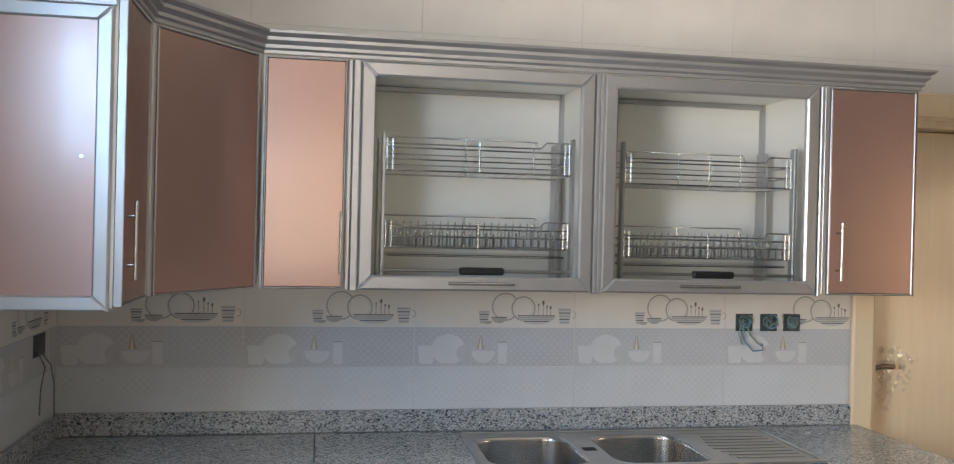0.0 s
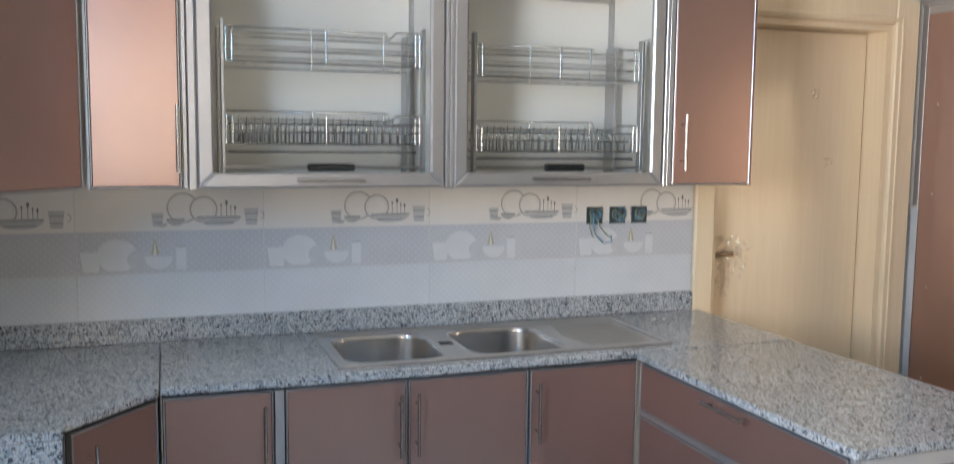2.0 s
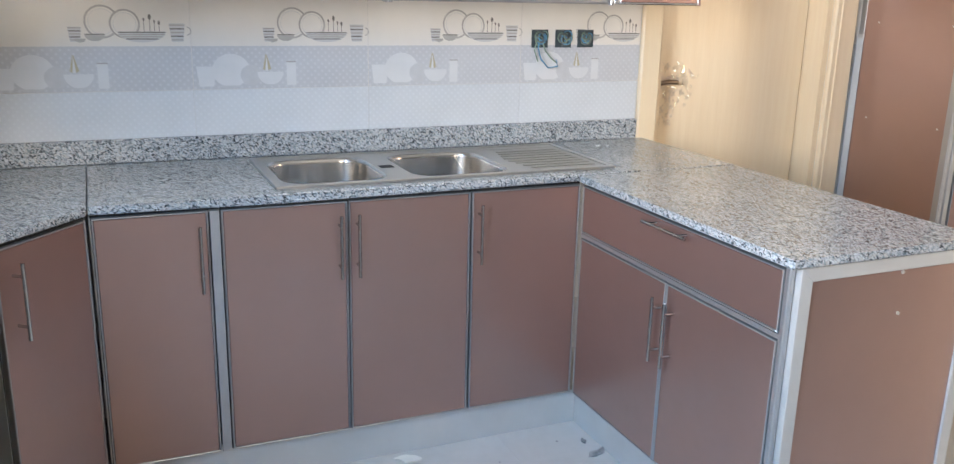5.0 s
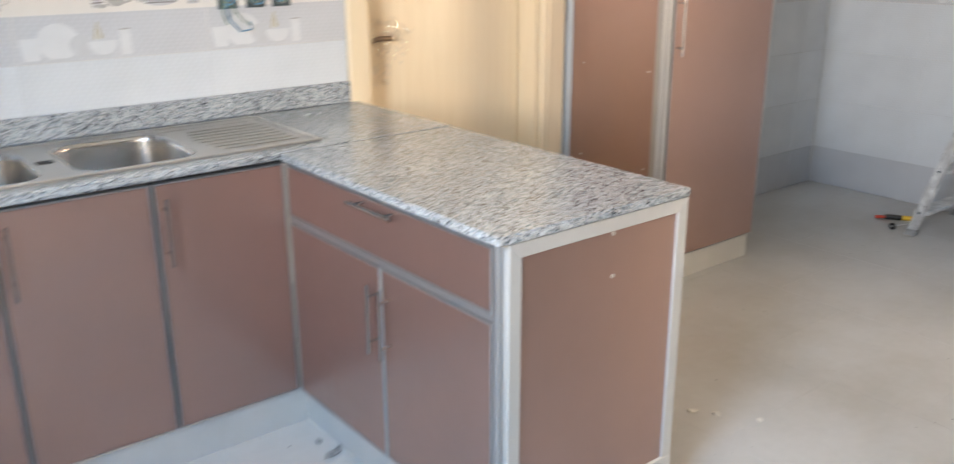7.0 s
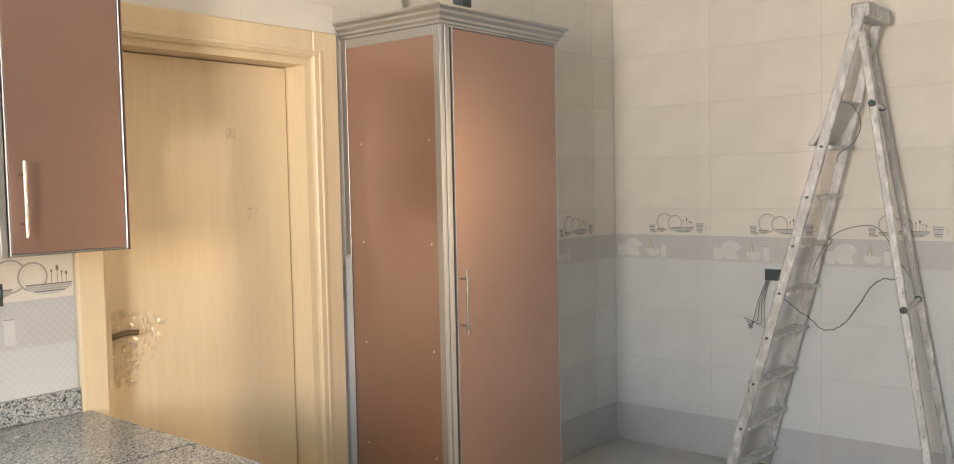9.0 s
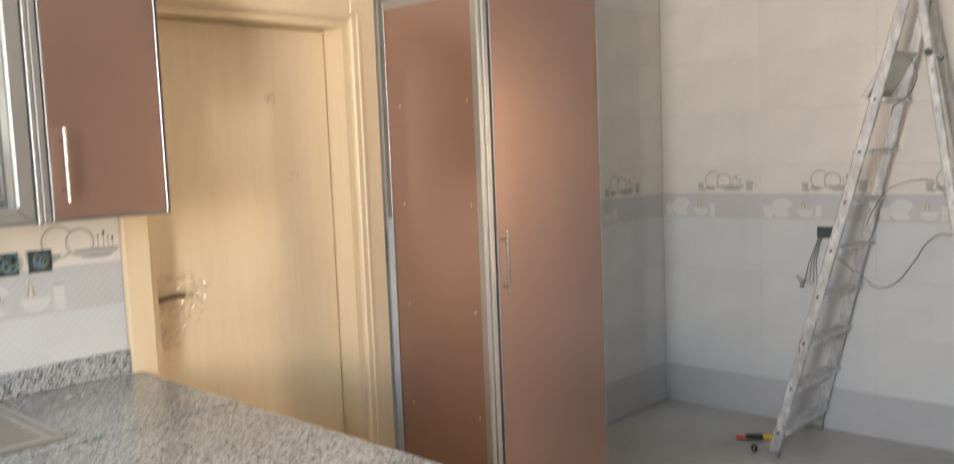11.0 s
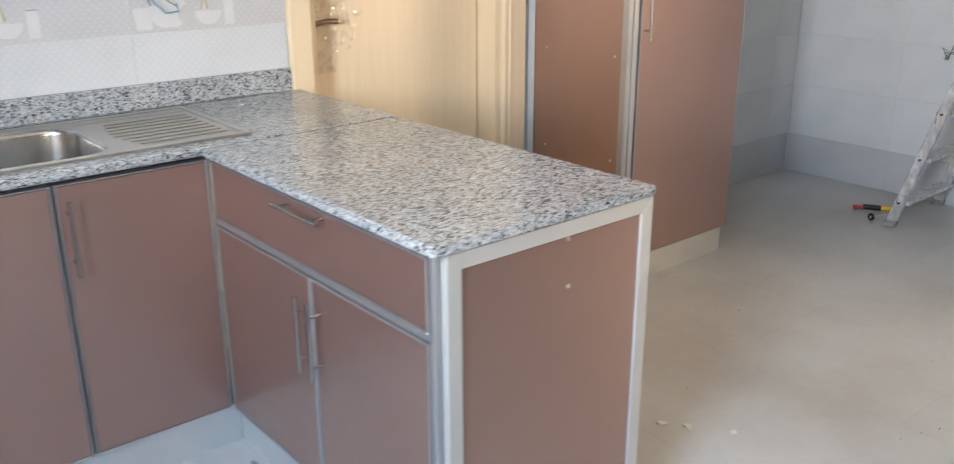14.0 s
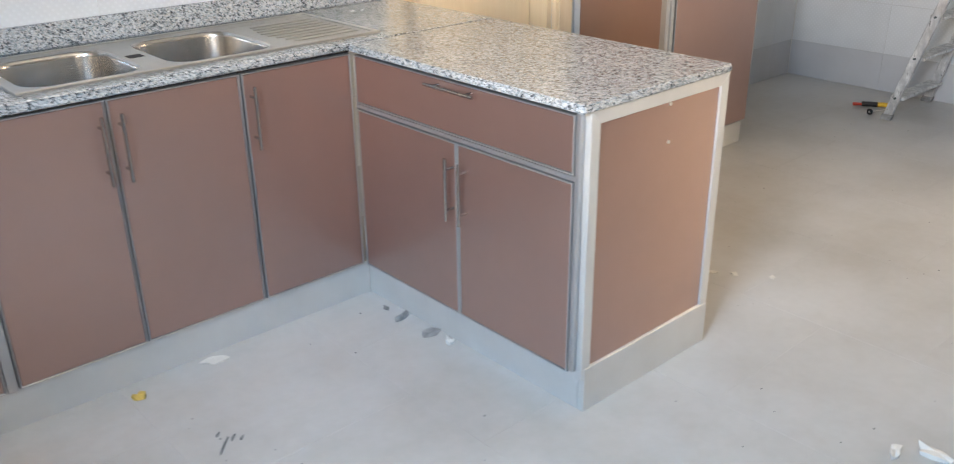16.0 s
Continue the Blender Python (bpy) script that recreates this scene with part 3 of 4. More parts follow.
box(bm, (xs[4], BOWLS[0][2], 0.9008), (xs[5], BOWLS[0][3], zt - 0.0012))
for bx0, bx1, by0, by1 in BOWLS:
    rr = round_rect(bx0, bx1, by0, by1, 0.075)
    for cx, cy, s in ((bx1, by1, 0), (bx0, by1, 1), (bx0, by0, 2), (bx1, by0, 3)):
        pts = rr[s * 7:s * 7 + 7]
        c = bm.verts.new((cx, cy, zt))
        vs = [bm.verts.new((px, py, zt)) for px, py in pts]
        for p, q in zip(vs, vs[1:]):
            bm.faces.new((c, p, q))
part("deck", bm, STEEL, sink)
part("rim", (lambda b: (bmesh.ops.transform(b, matrix=Matrix(((1, 0, 0, 0), (0, 0, 1, 0), (0, -1, 0, 0.9085), (0, 0, 0, 1))), verts=b.verts[:]), bmesh.ops.recalc_face_normals(b, faces=b.faces[:]), b)[2])(
    ring_frame(SX0, SX1, SY0, SY1, 0.02, 0, 0.0080, 0.002)), STEEL, sink, "raised steel rim")
for i in range(8):
    yy = 2.728 + i * 0.041
    part("drainer_rib", blocks(((1.345 + 0.009 * abs(i - 3.5), yy, zt - 0.0015), (1.618, yy + 0.008, zt + 0.0020)), bevel=0.0012), STEEL, sink)
part("overflow", blocks(((0.897, 2.860, zt), (0.942, 2.900, zt + 0.0012))), GAP, sink, "black label plate between the bowls")

# ---- wall cabinets ----
UY, UZ0, UZ1, UD = 2.80, 1.434, 2.145, 0.41
UPPER = "wall cabinets over the worktop"


def wall_unit(name, m, w, label, doors, d=UD, mat=WHITE_IN):
    u = thing(name, m, label, "cabinet", UPPER)
    carcass(u, w, d, UZ0, UZ1, mat)
    for x0, x1, h in doors:
        cab_door(u, x0, x1, UZ0, UZ1, h)
    return u


u = wall_unit("wall_cabinet", pose(-0.163, UY, 0), 0.271, "narrow copper wall cabinet with one door", [(0.006, 0.255, (0.243, 1.579, 0.193, True))])
part("edge_strip", blocks(((0.257, 0.0, UZ0), (0.270, 0.019, UZ1)), bevel=0.002), ALU, u, "aluminium edge strip")
u = wall_unit("wall_cabinet", pose(1.699, UY, 0), 0.349, "narrow copper wall cabinet at the end of the row", [(0.022, 0.348, (0.056, 1.583, 0.195, True))])
part("edge_strip", blocks(((0.001, 0.0, UZ0), (0.020, 0.019, UZ1)), bevel=0.002), ALU, u, "aluminium edge strip")
part("side_panel", blocks(((0.3492, 0.0, UZ0), (0.352, UD, UZ1))), COPPER, u, "copper side panel")
for x0, x1, ls, hx, dz in ((0.109, 0.903, 0.023, 0.412, 0.004), (0.905, 1.697, 0.013, 0.382, -0.014)):
    w = x1 - x0
    u = wall_unit("glass_cabinet", pose(x0, UY, 0), w, "aluminium framed glass flap wall cabinet", [])
    for a, b in ((0.0, ls), (w - 0.013, w)):
        part("edge_strip", blocks(((a, -0.004, UZ0 - 0.004), (b, 0.019, UZ1)), bevel=0.003), ALU, u, "aluminium edge strip")
    part("corner_bead", blocks(((w - 0.028, 0.375, UZ0 + 0.017), (w - 0.0165, 0.403, UZ1 - 0.017)), ((0.0165, 0.375, UZ0 + 0.017), (0.028, 0.403, UZ1 - 0.017)), ((0.03, 0.38, UZ1 - 0.034), (w - 0.03, 0.4035, UZ1 - 0.018))), ALU, u)
    flap = part("flap_frame", ring_frame(ls + 0.002, w - 0.015, UZ0, UZ1, 0.046, -0.001, 0.019, 0.006), ALU, u, "bevelled aluminium flap frame")
    part("pane", blocks(((ls + 0.045, 0.008, UZ0 + 0.045), (w - 0.060, 0.012, UZ1 - 0.045))), GLASS, flap, "clear glass pane").visible_shadow = False
    bar_handle(flap, (hx, -0.001, UZ0 + 0.025), 0.21, False, 0.026)
    gl = bmesh.new()
    tube(gl, [(0.024, 0.06, UZ1 - 0.05), (0.026, 0.20, UZ1 - 0.22)], 0.007, 8)
    part("gas_strut", gl, STEEL, u, "gas strut of the flap")
    # dish rack
    r = thing("dish_rack", pose(x0, UY, UZ0), "two-tier chrome wire dish rack", "dish rack", "dish racks in the glass cabinets")
    rx0, rx1, ry0, ry1 = 0.110, w - 0.077, 0.07, 0.33
    for zb, plates in ((0.376 + dz, False), (0.130 + dz, True)):
        bm = bmesh.new()
        hgt = 0.10 if not plates else 0.085
        for zz, rad in ((0.0, 0.0035), (0.035, 0.003), (hgt * 0.72, 0.003)):
            tube(bm, [(rx0, ry0, zb + zz), (rx1, ry0, zb + zz), (rx1, ry1, zb + zz), (rx0, ry1, zb + zz), (rx0, ry0, zb + zz)], rad, 6)
        zh = zb + hgt + (0.012 if not plates else 0.0)
        tube(bm, [(rx0, ry1, zb + hgt * 0.72), (rx0 + 0.005, ry1, zh + 0.02), (rx1 - 0.05, ry1, zh + 0.02), (rx1 - 0.04, ry1, zb + hgt)], 0.003, 6)
        tube(bm, [(rx0, ry0, zb + hgt * 0.85), (rx1 - 0.10, ry0, zb + hgt * 0.85), (rx1 - 0.08, ry0, zb + hgt * 1.05), (rx1, ry0, zb + hgt * 1.05)], 0.003, 6)
        for xx in (rx0 + 0.004, rx0 + 0.022, (rx0 + rx1) / 2, rx1 - 0.018, rx1 - 0.003):
            tube(bm, [(xx, ry0 - 0.002, zb), (xx, ry0 - 0.002, zb + hgt)], 0.0042, 6)
        for xx in (rx0 + 0.3, rx1 - 0.06):
            tube(bm, [(xx, ry1, zb), (xx, ry1, zh + 0.02)], 0.0035, 6)
        basket = part("basket", bm, CHROME, r, "chrome wire basket")
        bm = bmesh.new()
        n = 23 if plates else 15
        for i in range(n):
            xx = rx0 + 0.025 + (rx1 - rx0 - 0.05) * i / (n - 1)
            if plates:
                tube(bm, [(xx, ry0 + 0.002, zb + 0.05), (xx, ry0 + 0.004, zb), (xx, ry0 + 0.10, zb - 0.004), (xx, ry0 + 0.11, zb + 0.06)], 0.0032, 5)
                tube(bm, [(xx, ry1 - 0.10, zb + 0.085), (xx, ry1 - 0.07, zb - 0.004), (xx, ry1, zb)], 0.0022, 5)
            else:
                tube(bm, [(xx, ry0, zb), (xx, ry1, zb)], 0.0022, 5)
        part("plate_divider" if plates else "cross_wire", bm, CHROME, basket)
        if plates:
            part("drip_tray", blocks(((rx0 + 0.01, ry0 + 0.01, zb - 0.030), (rx1 - 0.01, ry1, zb - 0.022)), bevel=0.002), FILM, r, "clear plastic drip tray")
    for xx in (rx0 - 0.012, rx1 + 0.003):
        part("side_rail", blocks(((xx, 0.055, 0.018), (xx + 0.010, 0.085, 0.50)), ((xx, 0.255, 0.03), (xx + 0.009, 0.33, 0.50)), bevel=0.001), ALU, r, "aluminium side rail")
    bm = bmesh.new()
    tube(bm, [(rx0 - 0.008, 0.05, 0.061), (rx1 + 0.008, 0.05, 0.061)], 0.0055, 8)
    part("pull_bar", bm, STEEL, r, "steel pull bar")
    part("grip", blocks(((0.350, 0.035, 0.049), (0.498, 0.062, 0.073)), bevel=0.006), BLACK, r, "black foam grip")

# cut-off corner, then the run on the side wall
WX, SYF = -0.420, 2.115
c0, c1 = Vector((WX, 2.441, 0)), Vector((-0.168, 2.796, 0))
cl, cang = (c1 - c0).length, math.degrees(math.atan2(c1.y - c0.y, c1.x - c0.x))
u = wall_unit("wall_corner_cabinet", pose(c0.x, c0.y, 0, 0, 0, cang), cl, "dull copper corner wall cabinet with a slanted door", [(0.018, cl - 0.004, None)], 0.24)
part("edge_strip", blocks(((0.0, -0.002, UZ0), (0.015, 0.019, UZ1)), bevel=0.003), ALU, u, "aluminium edge strip")
WD = WX - XL - 0.006
u = wall_unit("wall_cabinet", pose(WX, SYF + 0.018, 0, 0, 0, 90), 2.437 - SYF - 0.018, "copper wall cabinet with a framed side panel", [(0.004, 2.434 - SYF - 0.02, (0.045, 1.586, 0.182, True, 0.02))], WD)
sp = part("side_panel", blocks(((-0.012, 0.042, UZ0 + 0.025), (-0.001, WD, UZ1 - 0.055))), COPPER, u, "copper side panel facing the room")
bm = ring_frame(-WD, -0.026, UZ0 - 0.006, UZ1 - 0.036, 0.034, 0, 0.018, 0.004)
bmesh.ops.transform(bm, matrix=Matrix(((0, 1, 0, -0.018), (-1, 0, 0, 0.0), (0, 0, 1, 0), (0, 0, 0, 1))), verts=bm.verts[:])
bmesh.ops.recalc_face_normals(bm, faces=bm.faces[:])
part("panel_frame", bm, ALU, sp, "wide aluminium frame")
part("top_strip", blocks(((-0.012, 0.022, UZ1 - 0.034), (-0.001, WD, UZ1))), ALU, sp, "aluminium strip under the cornice")
bm = bmesh.new()
tube(bm, [(-0.012, 0.088, 1.772), (-0.0155, 0.088, 1.772)], 0.0042, 10)
part("screw", bm, SCREW, sp, "bare screw head")


def cornice(name, path, z0, label):
    """A stepped moulding along a path seen from above, the outside on its right."""
    prof = ((0.0, 0.0), (0.006, 0.002), (0.006, 0.012), (0.014, 0.018), (0.014, 0.028), (0.026, 0.040), (0.026, 0.050), (0.040, 0.060), (0.042, 0.068), (0.0, 0.068))
    bm = bmesh.new()
    pts = [Vector(p) for p in path]
    rings = []
    for i, p in enumerate(pts):
        dirs = [(pts[k + 1] - pts[k]).normalized() for k in (i - 1, i) if 0 <= k < len(pts) - 1]
        nrm = [Vector((d.y, -d.x)) for d in dirs]
        n = sum(nrm, Vector((0, 0))).normalized()
        n /= max(0.4, n.dot(nrm[0]))
        rings.append([bm.verts.new((p.x + n.x * o, p.y + n.y * o, z0 + h)) for o, h in prof])
    for a, b in zip(rings, rings[1:]):
        for k in range(len(prof)):
            bm.faces.new((a[k], b[k], b[(k + 1) % len(prof)], a[(k + 1) % len(prof)]))
    bm.faces.new(rings[0]), bm.faces.new(rings[-1][::-1])
    bmesh.ops.recalc_face_normals(bm, faces=bm.faces[:])
    return solid(name, bm, ALU, label, "cornice")


cornice("cornice", [(XL + 0.003, SYF), (WX, SYF), (WX, 2.439), (-0.165, 2.798), (2.051, 2.798), (2.051, YB - 0.003)], UZ1 + 0.001, "stepped aluminium cornice on the wall cabinets")

# ---- tall cabinet ----
TX0, TX1, TY, TZ0, TZ1, TYB = 3.222, 3.966, 2.655, 0.120, 2.190, 3.206
tall = thing("tall_cabinet", pose(TX0, TY, 0), "tall copper larder cabinet beside the door", "cabinet")
carcass(tall, TX1 - TX0, TYB - TY - 0.004, TZ0, TZ1, ALU_DULL)
cab_door(tall, 0.0595, TX1 - TX0, TZ0, TZ1, (0.083, 1.147, 0.247, True))
part("edge_strip", blocks(((0.001, 0.004, TZ0), (0.020, 0.019, TZ1)), bevel=0.002), ALU, tall, "aluminium corner strip")
part("edge_strip", blocks(((0.022, 0.0, TZ0), (0.050, 0.019, TZ1)), bevel=0.003), ALU, tall, "aluminium edge strip")
# slot next to the door filled with near-black in place of its shade
part("shadow_gap", blocks(((0.050, 0.012, TZ0), (0.0600, 0.0195, TZ1))), GAP, tall, "dark strip for the shade beside the door")
tp = part("side_panel", blocks(((-0.004, 0.033, TZ0 + 0.02), (-0.0005, TYB - TY - 0.035, TZ1 - 0.035))), COPPER, tall, "copper side panel")
TB = TYB - TY
part("panel_frame", blocks(((-0.006, 0.004, TZ0), (-0.0005, 0.034, TZ1)), ((-0.006, TB - 0.036, TZ0), (-0.0005, TB - 0.006, TZ1)), ((-0.006, 0.034, TZ1 - 0.036), (-0.0005, TB - 0.036, TZ1)), ((-0.006, 0.034, TZ0), (-0.0005, TB - 0.036, TZ0 + 0.026)), bevel=0.001), ALU, tp, "aluminium panel frame")
for sy in (0.066, 0.440):
    for sz in (0.548, 0.961, 1.372, 1.765):
        bm = bmesh.new()
        tube(bm, [(-0.004, sy, sz), (-0.0065, sy, sz)], 0.004, 8)
        part("screw", bm, SCREW, tp)
part("wrapping_strip", blocks(((-0.0085, TB - 0.040, TZ0), (-0.0061, TB - 0.004, 1.315)), bevel=0.0008), WRAP, tp, "pale film still wrapped round the edge strip")
part("wrapping_strip", blocks(((-0.0105, TB - 0.043, 1.300), (-0.0086, TB - 0.002, 1.318)), bevel=0.0006), ALU_DULL, tp, "folded end of the film")
part("plinth", blocks(((0.05, 0.026, 0.0), (TX1 - TX0 - 0.002, 0.040, TZ0 - 0.001)), ((0.05, 0.040, 0.0), (0.064, TB - 0.01, TZ0 - 0.001)), bevel=0.001), ALU_DULL, tall, "aluminium plinth")
cornice("cornice", [(TX0 - 0.004, TYB - 0.003), (TX0 - 0.004, TY), (TX1, TY), (TX1, TYB - 0.003)], TZ1 + 0.001, "stepped aluminium cornice on the tall cabinet")

# ---- ladder ----
ladder = thing("step_ladder", pose(4.895, 0, 0), "paint-spattered aluminium step ladder against the wall", "ladder")


def rail(bm, a, b, w, d):
    """A rectangular rail from a to b; w across x, d along y."""
    lo = [bm.verts.new((a[0] + sx * w / 2, a[1] + sy * d / 2, a[2])) for sx, sy in ((-1, -1), (1, -1), (1, 1), (-1, 1))]
    hi = [bm.verts.new((b[0] + sx * w / 2, b[1] + sy * d / 2, b[2])) for sx, sy in ((-1, -1), (1, -1), (1, 1), (-1, 1))]
    bm.faces.new(lo[::-1]), bm.faces.new(hi)
    for i in range(4):
        bm.faces.new((lo[i], lo[(i + 1) % 4], hi[(i + 1) % 4], hi[i]))
    bmesh.ops.recalc_face_normals(bm, faces=bm.faces[:])
    bmesh.ops.bevel(bm, geom=bm.edges[:], offset=0.004, segments=1, affect="EDGES")
    return bm


def on(z, f, t):
    k = (z - f[2]) / (t[2] - f[2])
    return [p + (q - p) * k for p, q in zip(f, t)]


NF, NT = (0.0, 2.325, 0.0), (0.11, 1.690, 2.36)
FF, FT = (0.54, 2.330, 0.0), (0.40, 1.700, 2.36)
for f, t in ((NF, NT), (FF, FT)):
    st = part("stile", rail(bmesh.new(), on(0.03, f, t), t, 0.024, 0.05), LADDER, ladder)
    part("foot", rail(bmesh.new(), on(0.0, f, t), on(0.035, f, t), 0.030, 0.062), FOIL, st, "worn foot cap")
for z in (0.13, 0.36, 0.59, 0.82, 1.04, 1.27, 1.50, 1.735):
    a, b = on(z, NF, NT), on(z, FF, FT)
    bt = bmesh.new()
    tube(bt, [(a[0] - 0.024, a[1], z), (a[0] + 0.004, a[1], z)], 0.006, 8)
    part("bolt", bt, BOXPL, ladder, "dark bolt end")
    part("step", blocks(((a[0] + 0.01, a[1] - 0.040, z - 0.012), (b[0] - 0.01, a[1] + 0.040, z + 0.006)), bevel=0.003), LADDER, ladder)
pl = part("platform", (lambda b: (rail(b, (0.265, 1.925, 1.745), (0.265, 1.800, 1.950), 0.30, 0.03), b)[1])(bmesh.new()), ALU_DULL, ladder, "folded platform plate")
RN, RT = ((0.03, 1.337, 0.0), (0.10, 1.690, 2.25)), ((0.53, 1.366, 0.0), (0.42, 1.745, 2.25))
for f, t in (RN, RT):
    st = part("rear_leg", rail(bmesh.new(), on(0.03, f, t), t, 0.024, 0.036), LADDER, ladder)
    part("foot", rail(bmesh.new(), f, on(0.035, f, t), 0.030, 0.044), FOIL, st, "worn foot cap")
    for z in (1.0, 1.92):
        c = on(z, f, t)
        bm = bmesh.new()
        tube(bm, [(c[0] - 0.022, c[1], z), (c[0] + 0.022, c[1], z)], 0.016, 12)
        part("hinge_bolt", bm, BOXPL, st, "dark round bolt end")
for z in (0.11, 1.0, 1.92):
    bm = bmesh.new()
    tube(bm, [on(z, *RN), on(z, *RT)], 0.011, 8)
    part("brace", bm, LADDER, ladder)
part("top_cap", blocks(((0.10, 1.650, 2.31), (0.42, 1.740, 2.38)), bevel=0.008), LADDER, ladder)


# ---- wires and sockets ----
def bend(*ps, n=6):
    """A smooth curve through points."""
    ps = [Vector(p) for p in ps]
    ps = [ps[0] * 2 - ps[1]] + ps + [ps[-1] * 2 - ps[-2]]
    out = []
    for a, b, c, d in zip(ps, ps[1:], ps[2:], ps[3:]):
        for k in range(n):
            f = k / n
            out.append(0.5 * (2 * b + (c - a) * f + (2 * a - 5 * b + 4 * c - d) * f * f + (3 * b - a - 3 * c + d) * f ** 3))
    return out + [ps[-2]]


def socket(m, w, h, label, wires, gauge=0.0019):
    """A wall box without its cover; local -y faces the room."""
    s = thing("socket_box", m, label, "socket", "uncovered wall socket boxes")
    part("box", ring_frame(0, w, 0, h, 0.004, -0.002, 0.0005, 0), BOXPL, s)
    part("back", blocks(((0.004, -0.0008, 0.004), (w - 0.004, 0.0002, h - 0.004))), BOXPL, s)
    for mat, paths in wires:
        bm = bmesh.new()
        for pts in paths:
            tube(bm, pts, gauge, 6)
        part("wire", bm, mat, s)
    return s


rs = random.Random(11)
for i, x0 in enumerate((1.599, 1.700, 1.797)):
    loops = []
    for mat in (WIRE_B, WIRE_G, WIRE_D):
        ps = []
        for j in range(3):
            cx, cz, rr = 0.036 + rs.uniform(-0.01, 0.01), 0.034 + rs.uniform(-0.01, 0.01), rs.uniform(0.012, 0.022)
            a0 = rs.uniform(0, 6)
            ps.append([(cx + rr * math.cos(a0 + k * 0.55), -0.006 - 0.0012 * k, cz + rr * math.sin(a0 + k * 0.55)) for k in range(9)])
        loops.append((mat, ps))
    if i == 0:
        loops.append((WIRE_B, [[(0.03, -0.008, 0.03), (0.02, -0.02, 0.0), (0.03, -0.025, -0.04), (0.065, -0.02, -0.075), (0.105, -0.02, -0.07), (0.10, -0.02, -0.045)]]))
        loops.append((WIRE_G, [[(0.04, -0.008, 0.03), (0.05, -0.02, -0.01), (0.075, -0.025, -0.04), (0.10, -0.02, -0.055)], [(0.02, -0.008, 0.03), (0.005, -0.02, -0.01), (0.02, -0.02, -0.05)]]))
    socket(pose(x0, YB - 0.0005, 1.263), 0.069, 0.067, "open socket box with coiled wires", loops, 0.0026)
paths = [[(0.02 + 0.008 * j, -0.004, 0.03), (0.01 + 0.006 * j, -0.03, -0.02), (-0.03 + 0.012 * j, -0.03, -0.12), (-0.05 + 0.02 * j, -0.028, -0.20 - 0.02 * j), (-0.07 - 0.012 * j, -0.025, -0.27 + 0.02 * j), (-0.09 + 0.01 * j, -0.025, -0.265)] for j in range(4)]
socket(pose(XR - 0.0005, 2.337, 1.036, 0, 0, -90), 0.105, 0.062, "open double socket box with hanging wires", [(WIRE_D, paths)])
socket(pose(XL + 0.0005, 2.965, 1.198, 0, 0, 90), 0.115, 0.07, "open socket box in the dark corner", [(WIRE_D, [[(0.03, -0.004, 0.02), (0.02, -0.03, -0.03), (-0.02, -0.03, -0.09), (-0.03, -0.03, -0.17)], [(0.05, -0.004, 0.02), (0.08, -0.03, -0.03), (0.12, -0.03, -0.10), (0.13, -0.03, -0.22)]])])
bm = bmesh.new()
tube(bm, [p + Vector((rs.uniform(-0.004, 0.004), rs.uniform(-0.004, 0.004), rs.uniform(-0.004, 0.004))) for p in bend((4.985, 2.06, 1.02), (4.975, 1.915, 0.923), (4.97, 1.836, 0.877), (4.965, 1.738, 0.933), (4.96, 1.618, 1.112), (4.955, 1.510, 1.137))], 0.0028, 6)
solid("loose_cable", bm, WIRE_D, "loose grey cable slung between ladder legs", "cable")
bm = bmesh.new()
tube(bm, bend((5.00, 1.80, 1.94), (5.01, 1.735, 1.92), (5.02, 1.700, 1.83), (5.03, 1.735, 1.75), (5.03, 1.80, 1.70), (5.03, 1.81, 1.66)), 0.0022, 6)
solid("loose_cable", bm, WIRE_D, "thin wire hanging from the ladder top", "cable")
bm = bmesh.new()
tube(bm, bend((4.985, 1.905, 1.16), (4.975, 1.868, 1.237), (4.97, 1.799, 1.330), (4.97, 1.675, 1.370), (4.965, 1.595, 1.347), (4.96, 1.514, 1.213), (4.955, 1.470, 1.144)), 0.0020, 6)
solid("loose_cable", bm, WIRE_D, "thin grey cable arched across the ladder", "cable")

bm = bmesh.new()
box(bm, (3.40, 2.70, 2.283), (3.46, 2.75, 2.325), 0.004)
box(bm, (3.415, 2.712, 2.325), (3.44, 2.735, 2.345), 0.003)
solid("bracket", bm, BOXPL, "small dark metal bracket lying on the tall cabinet", "bracket")

# ---- things on the floor ----
pl = thing("pliers", pose(5.085, 2.512, 0.0, 0, 0, -57), "red and black pliers on the floor by the ladder", "tool")
bm = bmesh.new()
tube(bm, [(-0.093, 0.011, 0.010), (-0.068, 0.010, 0.011), (-0.04, 0.006, 0.012)], 0.0065, 8)
tube(bm, [(-0.093, -0.012, 0.010), (-0.068, -0.010, 0.011), (-0.04, -0.006, 0.012)], 0.0065, 8)
part("grip", bm, RED, pl, "red plastic grip")
bm = bmesh.new()
tube(bm, [(-0.045, 0.0, 0.014), (0.0, 0.0, 0.015), (0.042, 0.0, 0.014)], 0.0145, 10)
part("jaw", bm, BLACK, pl, "black metal jaws")
bm = bmesh.new()
tube(bm, [(0.040, 0.0, 0.014), (0.070, 0.0, 0.015), (0.095, 0.0, 0.014)], 0.0135, 10)
part("handle", bm, YELLOW, pl, "yellow plastic handle")
wheel = thing("rod_wheel", pose(4.91, 2.428, 0.0, 0, 0, -12.5), "small black wheel on a thin steel rod", "wheel")
